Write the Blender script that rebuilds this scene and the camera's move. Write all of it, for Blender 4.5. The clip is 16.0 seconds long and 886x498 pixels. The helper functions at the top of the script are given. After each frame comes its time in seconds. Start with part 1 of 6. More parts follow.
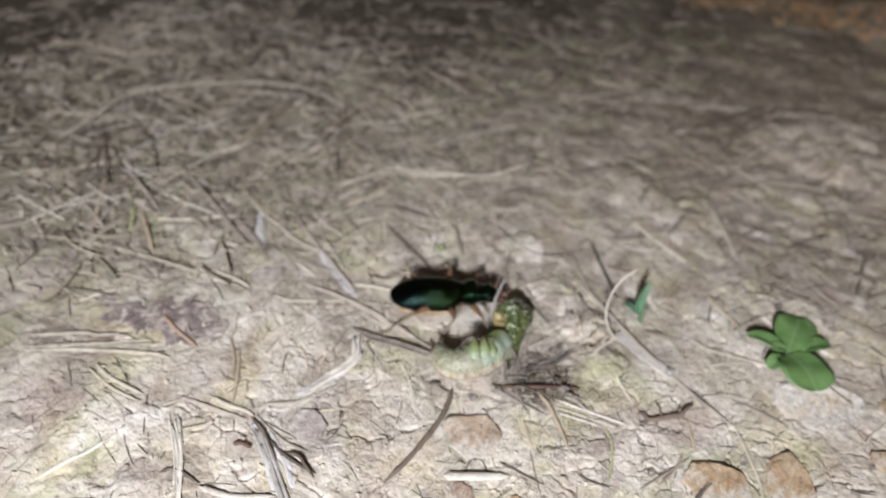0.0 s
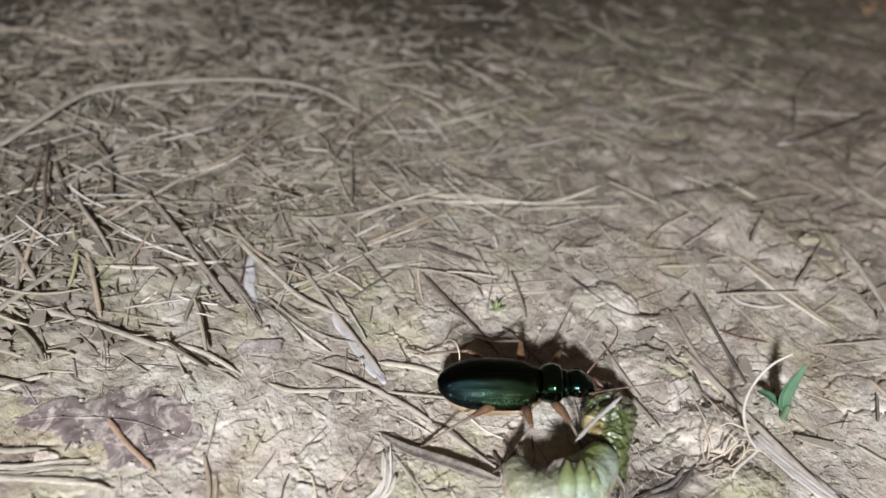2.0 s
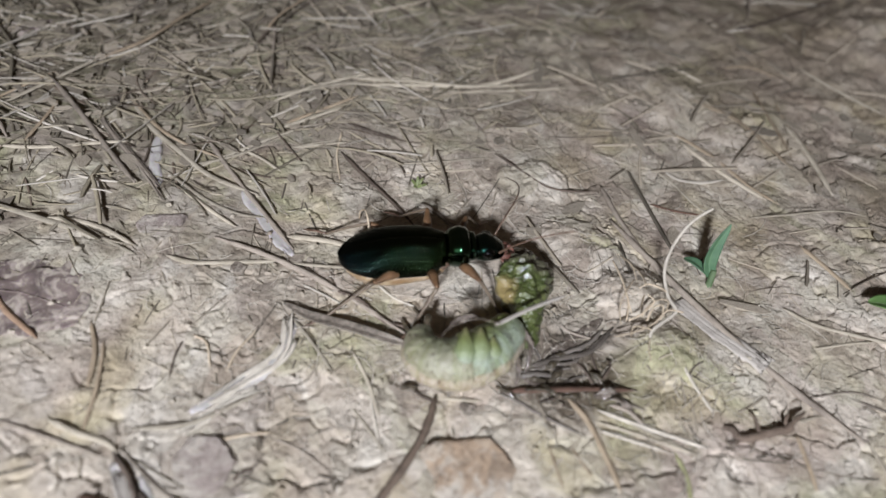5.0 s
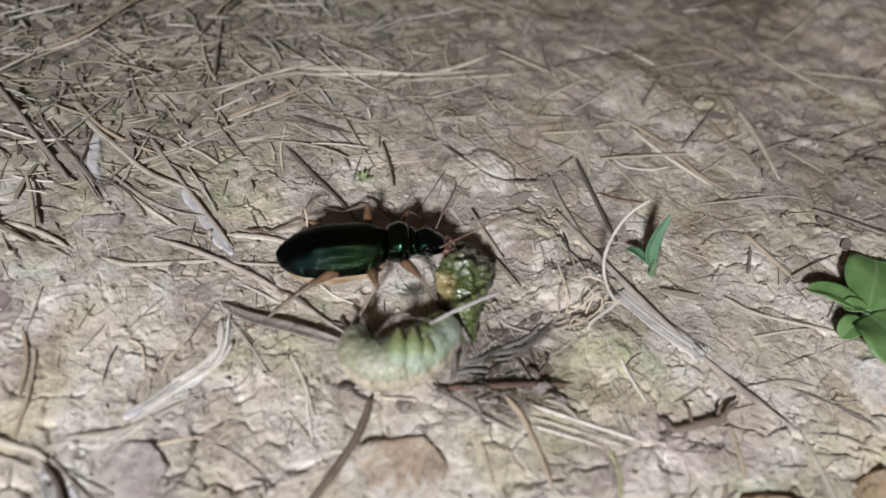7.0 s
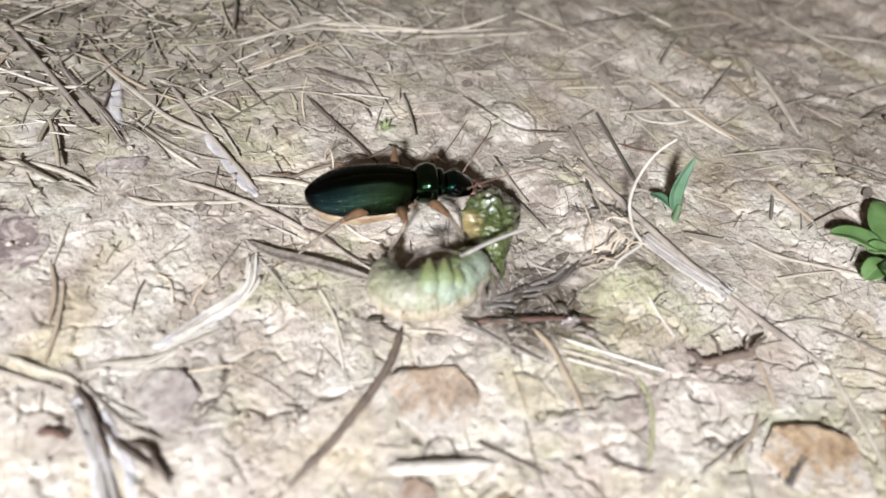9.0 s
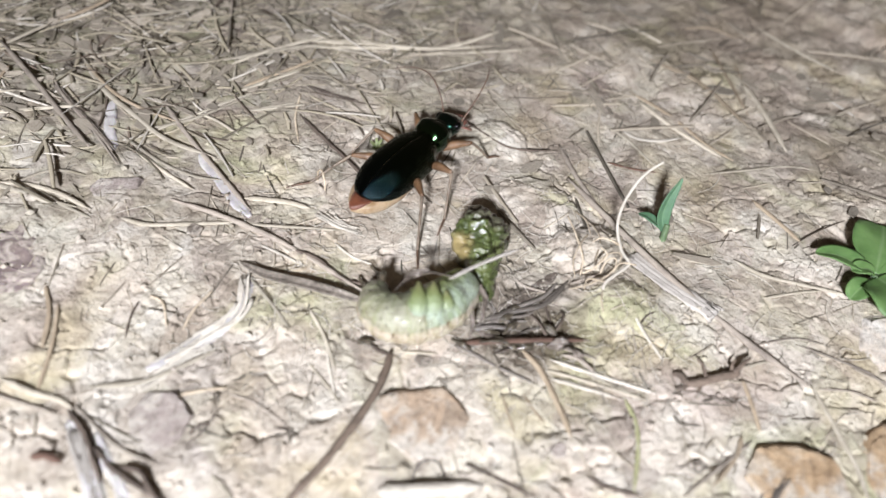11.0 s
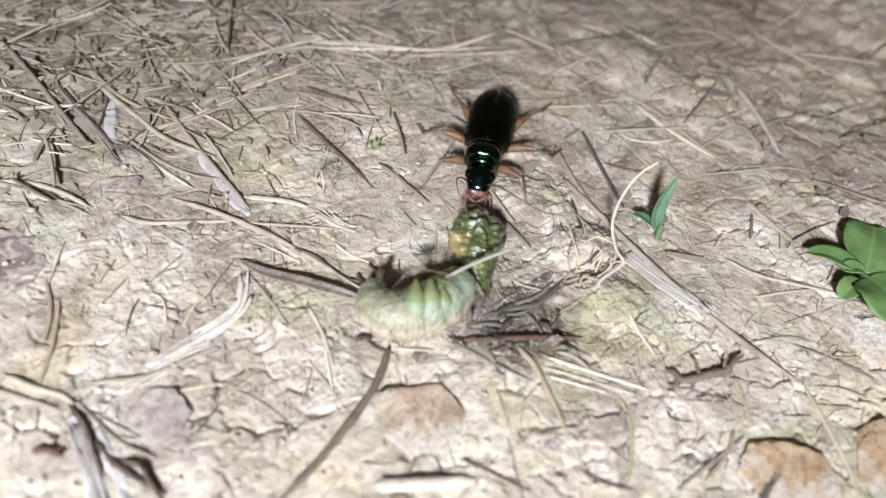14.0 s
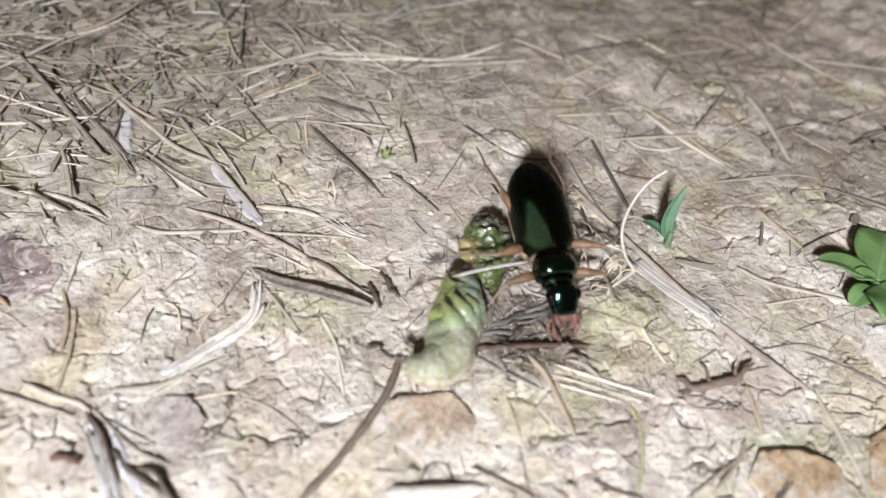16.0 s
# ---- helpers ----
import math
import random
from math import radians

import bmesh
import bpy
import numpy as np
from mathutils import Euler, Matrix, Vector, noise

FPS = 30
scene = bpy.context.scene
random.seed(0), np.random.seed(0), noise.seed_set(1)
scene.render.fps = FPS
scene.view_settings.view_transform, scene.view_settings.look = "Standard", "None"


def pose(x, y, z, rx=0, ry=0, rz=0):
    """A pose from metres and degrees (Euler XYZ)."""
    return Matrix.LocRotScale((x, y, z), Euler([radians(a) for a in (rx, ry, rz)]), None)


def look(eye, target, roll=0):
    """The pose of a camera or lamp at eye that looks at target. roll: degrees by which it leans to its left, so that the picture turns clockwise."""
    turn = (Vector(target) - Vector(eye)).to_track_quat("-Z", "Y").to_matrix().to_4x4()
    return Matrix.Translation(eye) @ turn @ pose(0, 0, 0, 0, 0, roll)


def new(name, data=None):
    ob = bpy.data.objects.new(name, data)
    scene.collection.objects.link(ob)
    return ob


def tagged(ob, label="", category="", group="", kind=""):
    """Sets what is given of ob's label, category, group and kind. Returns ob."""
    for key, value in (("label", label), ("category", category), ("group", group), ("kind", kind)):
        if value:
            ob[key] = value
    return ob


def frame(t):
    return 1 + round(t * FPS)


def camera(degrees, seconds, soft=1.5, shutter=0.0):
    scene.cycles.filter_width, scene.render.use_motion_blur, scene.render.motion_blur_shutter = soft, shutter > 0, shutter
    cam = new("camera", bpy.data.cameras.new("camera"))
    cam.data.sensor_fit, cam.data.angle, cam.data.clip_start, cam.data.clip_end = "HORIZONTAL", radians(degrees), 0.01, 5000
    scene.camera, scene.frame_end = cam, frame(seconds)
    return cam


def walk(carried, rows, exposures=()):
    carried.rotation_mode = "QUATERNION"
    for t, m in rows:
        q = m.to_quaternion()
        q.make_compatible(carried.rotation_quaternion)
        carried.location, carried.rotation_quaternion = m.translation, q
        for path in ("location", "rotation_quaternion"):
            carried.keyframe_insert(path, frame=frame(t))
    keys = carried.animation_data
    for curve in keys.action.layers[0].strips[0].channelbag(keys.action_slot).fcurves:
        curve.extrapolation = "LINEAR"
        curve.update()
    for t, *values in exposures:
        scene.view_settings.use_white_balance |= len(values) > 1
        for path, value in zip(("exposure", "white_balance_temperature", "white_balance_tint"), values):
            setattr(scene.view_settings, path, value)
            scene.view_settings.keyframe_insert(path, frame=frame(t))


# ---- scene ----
MM = 0.001

# ---------------------------------------------------------------- camera
cam = camera(68, 16.0, soft=1.5, shutter=0.2)
cam.data.dof.use_dof = True
cam.data.dof.focus_distance = 0.081
cam.data.dof.aperture_fstop = 16.0
PATH = [
    (0, (0.03542, -0.07102, 0.08462), (0.00979, -0.01016, 0.02348), 5.66),
    (0.5, (0.04412, -0.07057, 0.08008), (0.01946, -0.01007, 0.01818), 6.25),
    (1, (0.03740, -0.05971, 0.08546), (0.01277, 0.00081, 0.02356), 6.16),
    (1.5, (0.02337, -0.05423, 0.07028), (-0.00162, 0.00614, 0.00839), 5.95),
    (2, (0.01564, -0.04703, 0.06780), (-0.00966, 0.01366, 0.00634), 5.92),
    (2.5, (0.01652, -0.05084, 0.06405), (-0.00937, 0.00912, 0.00213), 5.44),
    (3, (0.02471, -0.04722, 0.05992), (-0.00029, 0.01277, -0.00234), 6.02),
    (3.2, (0.02618, -0.05066, 0.05695), (0.00198, 0.00947, -0.00550), 6.44),
    (5.3, (0.02702, -0.04625, 0.05797), (0.00558, 0.01154, -0.00761), 6.60),
    (5.5, (0.02927, -0.04575, 0.05869), (0.00824, 0.01231, -0.00679), 7.00),
    (6, (0.03127, -0.04182, 0.06238), (0.01212, 0.01465, -0.00504), 7.00),
    (6.5, (0.03094, -0.04263, 0.06009), (0.01172, 0.01369, -0.00742), 6.60),
    (7, (0.03087, -0.04265, 0.05932), (0.01162, 0.01354, -0.00830), 6.40),
    (7.5, (0.03069, -0.04460, 0.05823), (0.01145, 0.01176, -0.00925), 6.30),
    (8, (0.03008, -0.04648, 0.05677), (0.01076, 0.00948, -0.01102), 6.00),
    (8.5, (0.03015, -0.04687, 0.05652), (0.01097, 0.00944, -0.01101), 6.20),
    (9, (0.03012, -0.04861, 0.05462), (0.01136, 0.00791, -0.01286), 7.00),
    (9.5, (0.02995, -0.04732, 0.05537), (0.01127, 0.00941, -0.01195), 7.10),
    (12, (0.03058, -0.04745, 0.05724), (0.01224, 0.00937, -0.01010), 7.40),
    (12.5, (0.03053, -0.04744, 0.05751), (0.01225, 0.00953, -0.00972), 7.60),
    (13, (0.03048, -0.04783, 0.05737), (0.01219, 0.00909, -0.00991), 7.50),
    (13.5, (0.03030, -0.04826, 0.05680), (0.01208, 0.00859, -0.01056), 7.50),
    (14, (0.03062, -0.04823, 0.05728), (0.01238, 0.00884, -0.00988), 7.60),
    (14.5, (0.03070, -0.04819, 0.05822), (0.01142, 0.00894, -0.00859), 6.90),
    (15, (0.03064, -0.04858, 0.05811), (0.01111, 0.00871, -0.00850), 6.70),
    (15.5, (0.03067, -0.04849, 0.05846), (0.01106, 0.00878, -0.00814), 6.70),
    (16, (0.03062, -0.04849, 0.05785), (0.01083, 0.00866, -0.00880), 6.40),
]
walk(cam, [(t, look(eye, target, roll)) for t, eye, target, roll in PATH],
     exposures=[(0.0,-0.45),(0.3,-0.6),(0.5,-0.7),(1.0,-0.22),(1.5,-0.2),(2.0,-0.3),(2.5,-0.42),(3.2,-0.5),(5.3,-0.7),(6.5,-0.6),(7.0,-0.62),(7.5,-0.1),(8.0,-0.05),(8.5,-0.05),(9.7,-0.05),(16.0,-0.12)])

# ---------------------------------------------------------------- light: night, one torch held behind the lens
world = bpy.data.worlds.new("night")
scene.world = world
world.use_nodes = True
# dim warm fill without a seen source, added to lift and brown the shadows
world.node_tree.nodes["Background"].inputs["Color"].default_value = (1.0, 0.78, 0.62, 1)
world.node_tree.nodes["Background"].inputs["Strength"].default_value = 0.09

torch_data = bpy.data.lights.new("torch", "POINT")
torch_data.energy = 7.0
torch_data.color = (0.92, 0.95, 1.05)
torch_data.shadow_soft_size = 0.013
torch = new("torch", torch_data)
torch.matrix_basis = pose(0.056, -0.200, 0.140)


# ---------------------------------------------------------------- materials
def nodes_of(name):
    m = bpy.data.materials.new(name)
    m.use_nodes = True
    t = m.node_tree
    return m, t, t.nodes["Principled BSDF"]


def ramp(t, fac, stops):
    n = t.nodes.new("ShaderNodeValToRGB")
    while len(n.color_ramp.elements) < len(stops):
        n.color_ramp.elements.new(0.5)
    for e, (p, c) in zip(n.color_ramp.elements, stops):
        e.position, e.color = p, (*c, 1)
    t.links.new(fac, n.inputs["Fac"])
    return n.outputs["Color"]


def noise_of(t, vector, scale, detail=4.0, rough=0.55, distortion=0.0):
    n = t.nodes.new("ShaderNodeTexNoise")
    n.inputs["Scale"].default_value = scale
    n.inputs["Detail"].default_value = detail
    n.inputs["Roughness"].default_value = rough
    n.inputs["Distortion"].default_value = distortion
    if vector is not None:
        t.links.new(vector, n.inputs["Vector"])
    return n.outputs["Fac"]


def mix(t, fac, a, b, kind="MIX"):
    n = t.nodes.new("ShaderNodeMix")
    n.data_type, n.blend_type = "RGBA", kind
    for socket, value in ((n.inputs[0], fac), (n.inputs[6], a), (n.inputs[7], b)):
        if isinstance(value, (int, float)):
            socket.default_value = value
        elif isinstance(value, tuple):
            socket.default_value = (*value, 1)
        else:
            t.links.new(value, socket)
    return n.outputs[2]


def math_of(t, kind, a, b):
    n = t.nodes.new("ShaderNodeMath")
    n.operation = kind
    for socket, value in zip(n.inputs, (a, b)):
        if isinstance(value, (int, float)):
            socket.default_value = value
        else:
            t.links.new(value, socket)
    return n.outputs[0]


def bump(t, bsdf, height, strength, distance):
    n = t.nodes.new("ShaderNodeBump")
    n.inputs["Strength"].default_value = strength
    n.inputs["Distance"].default_value = distance
    t.links.new(height, n.inputs["Height"])
    t.links.new(n.outputs["Normal"], bsdf.inputs["Normal"])
    t.links.new(n.outputs["Normal"], bsdf.inputs["Coat Normal"])


def coords(t, kind="Object", scale=None):
    c = t.nodes.new("ShaderNodeTexCoord").outputs[kind]
    if scale is None:
        return c
    m = t.nodes.new("ShaderNodeMapping")
    m.inputs["Scale"].default_value = scale
    t.links.new(c, m.inputs["Vector"])
    return m.outputs["Vector"]


def vary(t, colour, amount=0.35, island=False):
    """Lighten or darken from piece to piece."""
    if island:
        r = t.nodes.new("ShaderNodeNewGeometry").outputs["Random Per Island"]
    else:
        r = t.nodes.new("ShaderNodeObjectInfo").outputs["Random"]
    tone = ramp(t, r, [(0.0, (1 - amount,) * 3), (1.0, (1 + amount * 0.6,) * 3)])
    return mix(t, 1.0, colour, tone, "MULTIPLY")


def soil_material():
    m, t, b = nodes_of("dry_clay")
    c = coords(t)
    wide = noise_of(t, c, 38, 3, 0.5)
    mid = noise_of(t, c, 130, 4, 0.6, 0.6)
    fine = noise_of(t, c, 700, 5, 0.7)
    grit = noise_of(t, c, 2600, 3, 0.6)
    base = ramp(t, mid, [(0.25, (0.29, 0.243, 0.194)), (0.42, (0.45, 0.398, 0.332)), (0.58, (0.54, 0.494, 0.428)), (0.78, (0.64, 0.605, 0.55))])
    ochre = ramp(t, noise_of(t, c, 85, 3, 0.5, 0.4), [(0.52, (0, 0, 0)), (0.68, (0.7,) * 3)])
    base = mix(t, ochre, base, (0.46, 0.40, 0.25))
    pink = ramp(t, noise_of(t, coords(t, "Object", (1.1, 1.1, 1.1)), 64, 3, 0.5), [(0.55, (0, 0, 0)), (0.70, (0.55,) * 3)])
    base = mix(t, pink, base, (0.42, 0.33, 0.30))
    moss = ramp(t, noise_of(t, coords(t, "Object", (0.9, 1.0, 1.2)), 52, 4, 0.65, 0.8), [(0.56, (0, 0, 0)), (0.67, (0.75,) * 3)])
    base = mix(t, moss, base, (0.35, 0.345, 0.21))
    # plates of the crust differ in tint
    warp = t.nodes.new("ShaderNodeVectorMath")
    warp.operation = "MULTIPLY_ADD"
    swirl = t.nodes.new("ShaderNodeTexNoise")
    swirl.inputs["Scale"].default_value = 260
    swirl.inputs["Detail"].default_value = 3
    t.links.new(c, swirl.inputs["Vector"])
    t.links.new(swirl.outputs["Color"], warp.inputs[0])
    warp.inputs[1].default_value = (0.004, 0.004, 0.0)
    t.links.new(c, warp.inputs[2])
    plates = t.nodes.new("ShaderNodeTexVoronoi")
    plates.inputs["Scale"].default_value = 210
    t.links.new(warp.outputs["Vector"], plates.inputs["Vector"])
    tint = t.nodes.new("ShaderNodeSeparateColor")
    t.links.new(plates.outputs["Color"], tint.inputs[0])
    base = mix(t, 0.8, base, mix(t, 1.0, base, ramp(t, tint.outputs[0], [(0.0, (0.70, 0.66, 0.64)), (0.25, (1.0, 0.95, 0.90)), (0.5, (1.10, 1.07, 1.04)), (0.75, (0.94, 0.94, 0.85)), (1.0, (1.12, 1.12, 1.12))]), "MULTIPLY"))
    # damp stain round the torn caterpillar
    off = t.nodes.new("ShaderNodeVectorMath")
    off.operation = "DISTANCE"
    t.links.new(c, off.inputs[0])
    off.inputs[1].default_value = (0.0262, -0.0048, 0.0)
    reach = math_of(t, "ADD", math_of(t, "MULTIPLY", off.outputs["Value"], 105.0), math_of(t, "MULTIPLY", math_of(t, "SUBTRACT", mid, 0.5), 1.3))
    damp = ramp(t, reach, [(0.42, (0.85,) * 3), (1.0, (0, 0, 0))])
    base = mix(t, damp, base, (0.10, 0.078, 0.056))
    # the loam further from the bare patch is browner and darker
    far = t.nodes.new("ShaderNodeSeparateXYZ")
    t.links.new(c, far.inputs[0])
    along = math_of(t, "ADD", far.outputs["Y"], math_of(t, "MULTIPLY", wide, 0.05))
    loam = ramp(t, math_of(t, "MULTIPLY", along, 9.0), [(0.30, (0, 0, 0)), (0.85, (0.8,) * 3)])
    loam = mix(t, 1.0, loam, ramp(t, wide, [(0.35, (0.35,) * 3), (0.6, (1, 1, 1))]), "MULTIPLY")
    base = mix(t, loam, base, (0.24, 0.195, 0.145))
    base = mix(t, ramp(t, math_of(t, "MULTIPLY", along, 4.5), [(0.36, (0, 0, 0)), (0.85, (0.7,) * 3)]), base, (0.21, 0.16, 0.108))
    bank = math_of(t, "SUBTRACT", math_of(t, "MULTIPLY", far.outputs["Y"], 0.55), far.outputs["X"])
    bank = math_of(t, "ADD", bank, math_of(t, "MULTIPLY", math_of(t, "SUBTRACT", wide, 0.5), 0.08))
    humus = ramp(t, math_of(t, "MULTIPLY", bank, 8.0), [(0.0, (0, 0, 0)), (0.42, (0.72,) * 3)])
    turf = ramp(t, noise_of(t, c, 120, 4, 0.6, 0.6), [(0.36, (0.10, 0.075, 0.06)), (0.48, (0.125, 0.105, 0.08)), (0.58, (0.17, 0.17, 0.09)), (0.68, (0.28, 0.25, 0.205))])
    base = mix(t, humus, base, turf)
    # deep into the bank the soil darkens further, by position alone
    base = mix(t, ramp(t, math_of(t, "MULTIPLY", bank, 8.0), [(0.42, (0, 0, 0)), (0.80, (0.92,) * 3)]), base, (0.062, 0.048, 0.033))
    blotch = ramp(t, noise_of(t, c, 95, 5, 0.7, 0.5), [(0.34, (0.70, 0.68, 0.66)), (0.5, (1, 1, 1)), (0.7, (1.1, 1.1, 1.1))])
    base = mix(t, 1.0, base, blotch, "MULTIPLY")
    tone = ramp(t, fine, [(0.28, (0.54, 0.51, 0.49)), (0.47, (0.93, 0.93, 0.93)), (0.75, (1.15, 1.15, 1.14))])
    base = mix(t, 1.0, base, tone, "MULTIPLY")
    specks = ramp(t, grit, [(0.28, (0.55, 0.52, 0.50)), (0.36, (1, 1, 1))])
    base = mix(t, 0.8, base, mix(t, 1.0, base, specks, "MULTIPLY"))
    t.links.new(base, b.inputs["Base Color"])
    t.links.new(mix(t, damp, (0.85, 0.85, 0.85), (0.25, 0.25, 0.25)), b.inputs["Roughness"])
    b.inputs["Specular IOR Level"].default_value = 0.3
    crumple = noise_of(t, c, 330, 4, 0.6, 1.2)
    height = math_of(t, "ADD", fine, math_of(t, "MULTIPLY", grit, 0.4))
    bump(t, b, math_of(t, "ADD", height, math_of(t, "MULTIPLY", crumple, 0.9)), 0.8, 0.0004)
    return m


def stem_material(name, dark, light, rough=0.7, island=False, gloss=0.3, amount=0.35):
    m, t, b = nodes_of(name)
    streak = noise_of(t, coords(t, "UV", (9, 60, 1)), 1.0, 4, 0.65)
    patch = noise_of(t, coords(t), 420, 3, 0.6)
    col = ramp(t, streak, [(0.32, dark), (0.66, light)])
    col = mix(t, 0.75, col, ramp(t, patch, [(0.3, tuple(v * 0.6 for v in dark)), (0.55, light)]), "MIX") if not island else col
    col = mix(t, 0.45, col, ramp(t, streak, [(0.35, dark), (0.6, light)]))
    t.links.new(vary(t, col, amount, island), b.inputs["Base Color"])
    b.inputs["Roughness"].default_value = rough
    b.inputs["Specular IOR Level"].default_value = gloss
    bump(t, b, streak, 0.5, 0.00012)
    return m


def stone_material(name, a, b_, c_, rough=0.8):
    m, t, b = nodes_of(name)
    c = coords(t)
    col = ramp(t, noise_of(t, c, 230, 5, 0.6, 0.5), [(0.3, a), (0.5, b_), (0.7, c_)])
    side = t.nodes.new("ShaderNodeSeparateXYZ")
    t.links.new(c, side.inputs[0])
    cover = math_of(t, "SUBTRACT", noise_of(t, c, 380, 5, 0.75, 0.8), math_of(t, "MULTIPLY", side.outputs["Y"], 42.0))
    dust = ramp(t, cover, [(0.46, (0, 0, 0)), (0.64, (0.9,) * 3)])
    col = mix(t, dust, col, (0.50, 0.455, 0.39))
    grain = ramp(t, noise_of(t, c, 1400, 5, 0.75, 0.4), [(0.32, (0.5, 0.46, 0.42)), (0.5, (1, 1, 1)), (0.7, (1.2, 1.18, 1.15))])
    t.links.new(mix(t, 1.0, col, grain, "MULTIPLY"), b.inputs["Base Color"])
    b.inputs["Roughness"].default_value = rough
    bump(t, b, noise_of(t, c, 1100, 6, 0.75), 0.8, 0.0005)
    return m


def leaf_material(name, dark, light, vein, decay=0.0):
    m, t, b = nodes_of(name)
    c = coords(t)
    col = ramp(t, noise_of(t, c, 300, 4, 0.6), [(0.3, dark), (0.7, light)])
    uv = t.nodes.new("ShaderNodeSeparateXYZ")
    t.links.new(coords(t, "UV"), uv.inputs[0])
    mid = math_of(t, "ABSOLUTE", math_of(t, "SUBTRACT", uv.outputs["Y"], 0.5), 0.0)
    col = mix(t, ramp(t, mid, [(0.0, (0.8,) * 3), (0.05, (0, 0, 0))]), col, vein)
    if decay:
        rot = ramp(t, noise_of(t, c, 380, 6, 0.75, 1.0), [(0.48, (0, 0, 0)), (0.56, (decay,) * 3)])
        col = mix(t, rot, col, (0.46, 0.40, 0.34))
        col = mix(t, ramp(t, noise_of(t, c, 240, 4, 0.7), [(0.5, (0, 0, 0)), (0.7, (0.7,) * 3)]), col, tuple(v * 0.5 for v in dark))
    t.links.new(col, b.inputs["Base Color"])
    b.inputs["Roughness"].default_value = 0.8 if decay else 0.55
    b.inputs["Subsurface Weight"].default_value = 0.12
    b.inputs["Subsurface Radius"].default_value = (0.0006, 0.001, 0.0003)
    bump(t, b, noise_of(t, c, 900, 3, 0.6), 0.35, 0.0002)
    return m


def shell_material(name, stops, rough=0.22, gloss=0.0):
    """Dark metallic beetle cuticle whose hue runs along the body."""
    m, t, b = nodes_of(name)
    xyz = t.nodes.new("ShaderNodeSeparateXYZ")
    t.links.new(coords(t), xyz.inputs[0])
    place = math_of(t, "MULTIPLY_ADD", xyz.outputs["X"], 50.0)
    place.node.inputs[2].default_value = 0.5
    wob = math_of(t, "ADD", place, math_of(t, "MULTIPLY", math_of(t, "SUBTRACT", noise_of(t, coords(t), 500, 2), 0.5), 0.25))
    col = ramp(t, wob, stops)
    t.links.new(col, b.inputs["Base Color"])
    b.inputs["Metallic"].default_value = 1.0
    b.inputs["Roughness"].default_value = rough
    b.inputs["Coat Weight"].default_value = gloss
    b.inputs["Coat Roughness"].default_value = 0.07
    bump(t, b, noise_of(t, coords(t), 2200, 2), 0.10, 0.00004)
    return m


def flesh_material(name, dark, light, scale, rough, coat, sss=0.2):
    m, t, b = nodes_of(name)
    c = coords(t)
    n = noise_of(t, c, scale, 4, 0.6, 0.6)
    t.links.new(ramp(t, n, [(0.3, dark), (0.68, light)]), b.inputs["Base Color"])
    b.inputs["Roughness"].default_value = rough
    b.inputs["Coat Weight"].default_value = coat
    b.inputs["Coat Roughness"].default_value = 0.08
    b.inputs["Subsurface Weight"].default_value = sss
    b.inputs["Subsurface Radius"].default_value = (0.0008, 0.0008, 0.0005)
    bump(t, b, noise_of(t, c, scale * 5, 4, 0.65), 0.5, 0.00025)
    return m


SOIL = soil_material()
STEM = {
    "straw": stem_material("dry_straw", (0.31, 0.26, 0.185), (0.53, 0.475, 0.38)),
    "pale": stem_material("bleached_straw", (0.42, 0.365, 0.285), (0.66, 0.61, 0.525)),
    "tan": stem_material("tan_stem", (0.25, 0.185, 0.12), (0.45, 0.36, 0.255)),
    "bark": stem_material("brown_bark", (0.15, 0.12, 0.10), (0.38, 0.325, 0.265)),
    "dark": stem_material("dark_twig", (0.04, 0.03, 0.024), (0.15, 0.115, 0.09)),
    "grey": stem_material("weathered_grey", (0.27, 0.235, 0.20), (0.50, 0.46, 0.41)),
    "wetgrey": stem_material("damp_grey", (0.075, 0.062, 0.052), (0.21, 0.182, 0.155), 0.24, gloss=0.7),
    "damp": stem_material("damp_mottled_stalk", (0.11, 0.092, 0.078), (0.34, 0.30, 0.26), 0.3, gloss=0.7, amount=0.6),
    "brown": stem_material("brown_stem", (0.075, 0.056, 0.043), (0.21, 0.158, 0.12), 0.6),
    "red": stem_material("reddish_stem", (0.085, 0.048, 0.034), (0.19, 0.112, 0.08)),
    "green": stem_material("fading_green_stem", (0.20, 0.20, 0.09), (0.42, 0.41, 0.23)),
    "amber": stem_material("orange_brown_stalk", (0.15, 0.085, 0.05), (0.38, 0.26, 0.175)),
    "fibre": stem_material("root_fibre", (0.36, 0.28, 0.19), (0.60, 0.50, 0.37)),
}
LITTER = stem_material("straw_litter", (0.19, 0.155, 0.115), (0.47, 0.41, 0.32), island=True, amount=0.75)
CHAFF = stem_material("dead_leaf_flakes", (0.20, 0.165, 0.125), (0.42, 0.37, 0.295), island=True, amount=0.5)
WISP = stem_material("pale_wisps", (0.40, 0.355, 0.285), (0.64, 0.59, 0.51), island=True, amount=0.3)
MAT = stem_material("grass_mat", (0.17, 0.14, 0.095), (0.41, 0.36, 0.265), island=True, amount=0.6)
HAIR = stem_material("dark_rootlets", (0.06, 0.046, 0.036), (0.20, 0.155, 0.115), island=True, amount=0.5)


# ---------------------------------------------------------------- ground relief, in millimetres
def lattice(ix, iy, seed):
    """A steady random number for each lattice cell."""
    h = (ix.astype(np.int64) * 374761393 + iy.astype(np.int64) * 668265263 + seed * 1442695041) & 0xFFFFFFFF
    h = ((h ^ (h >> 13)) * 1274126177) & 0xFFFFFFFF
    return ((h ^ (h >> 16)) & 0xFFFFFF) / 16777216.0


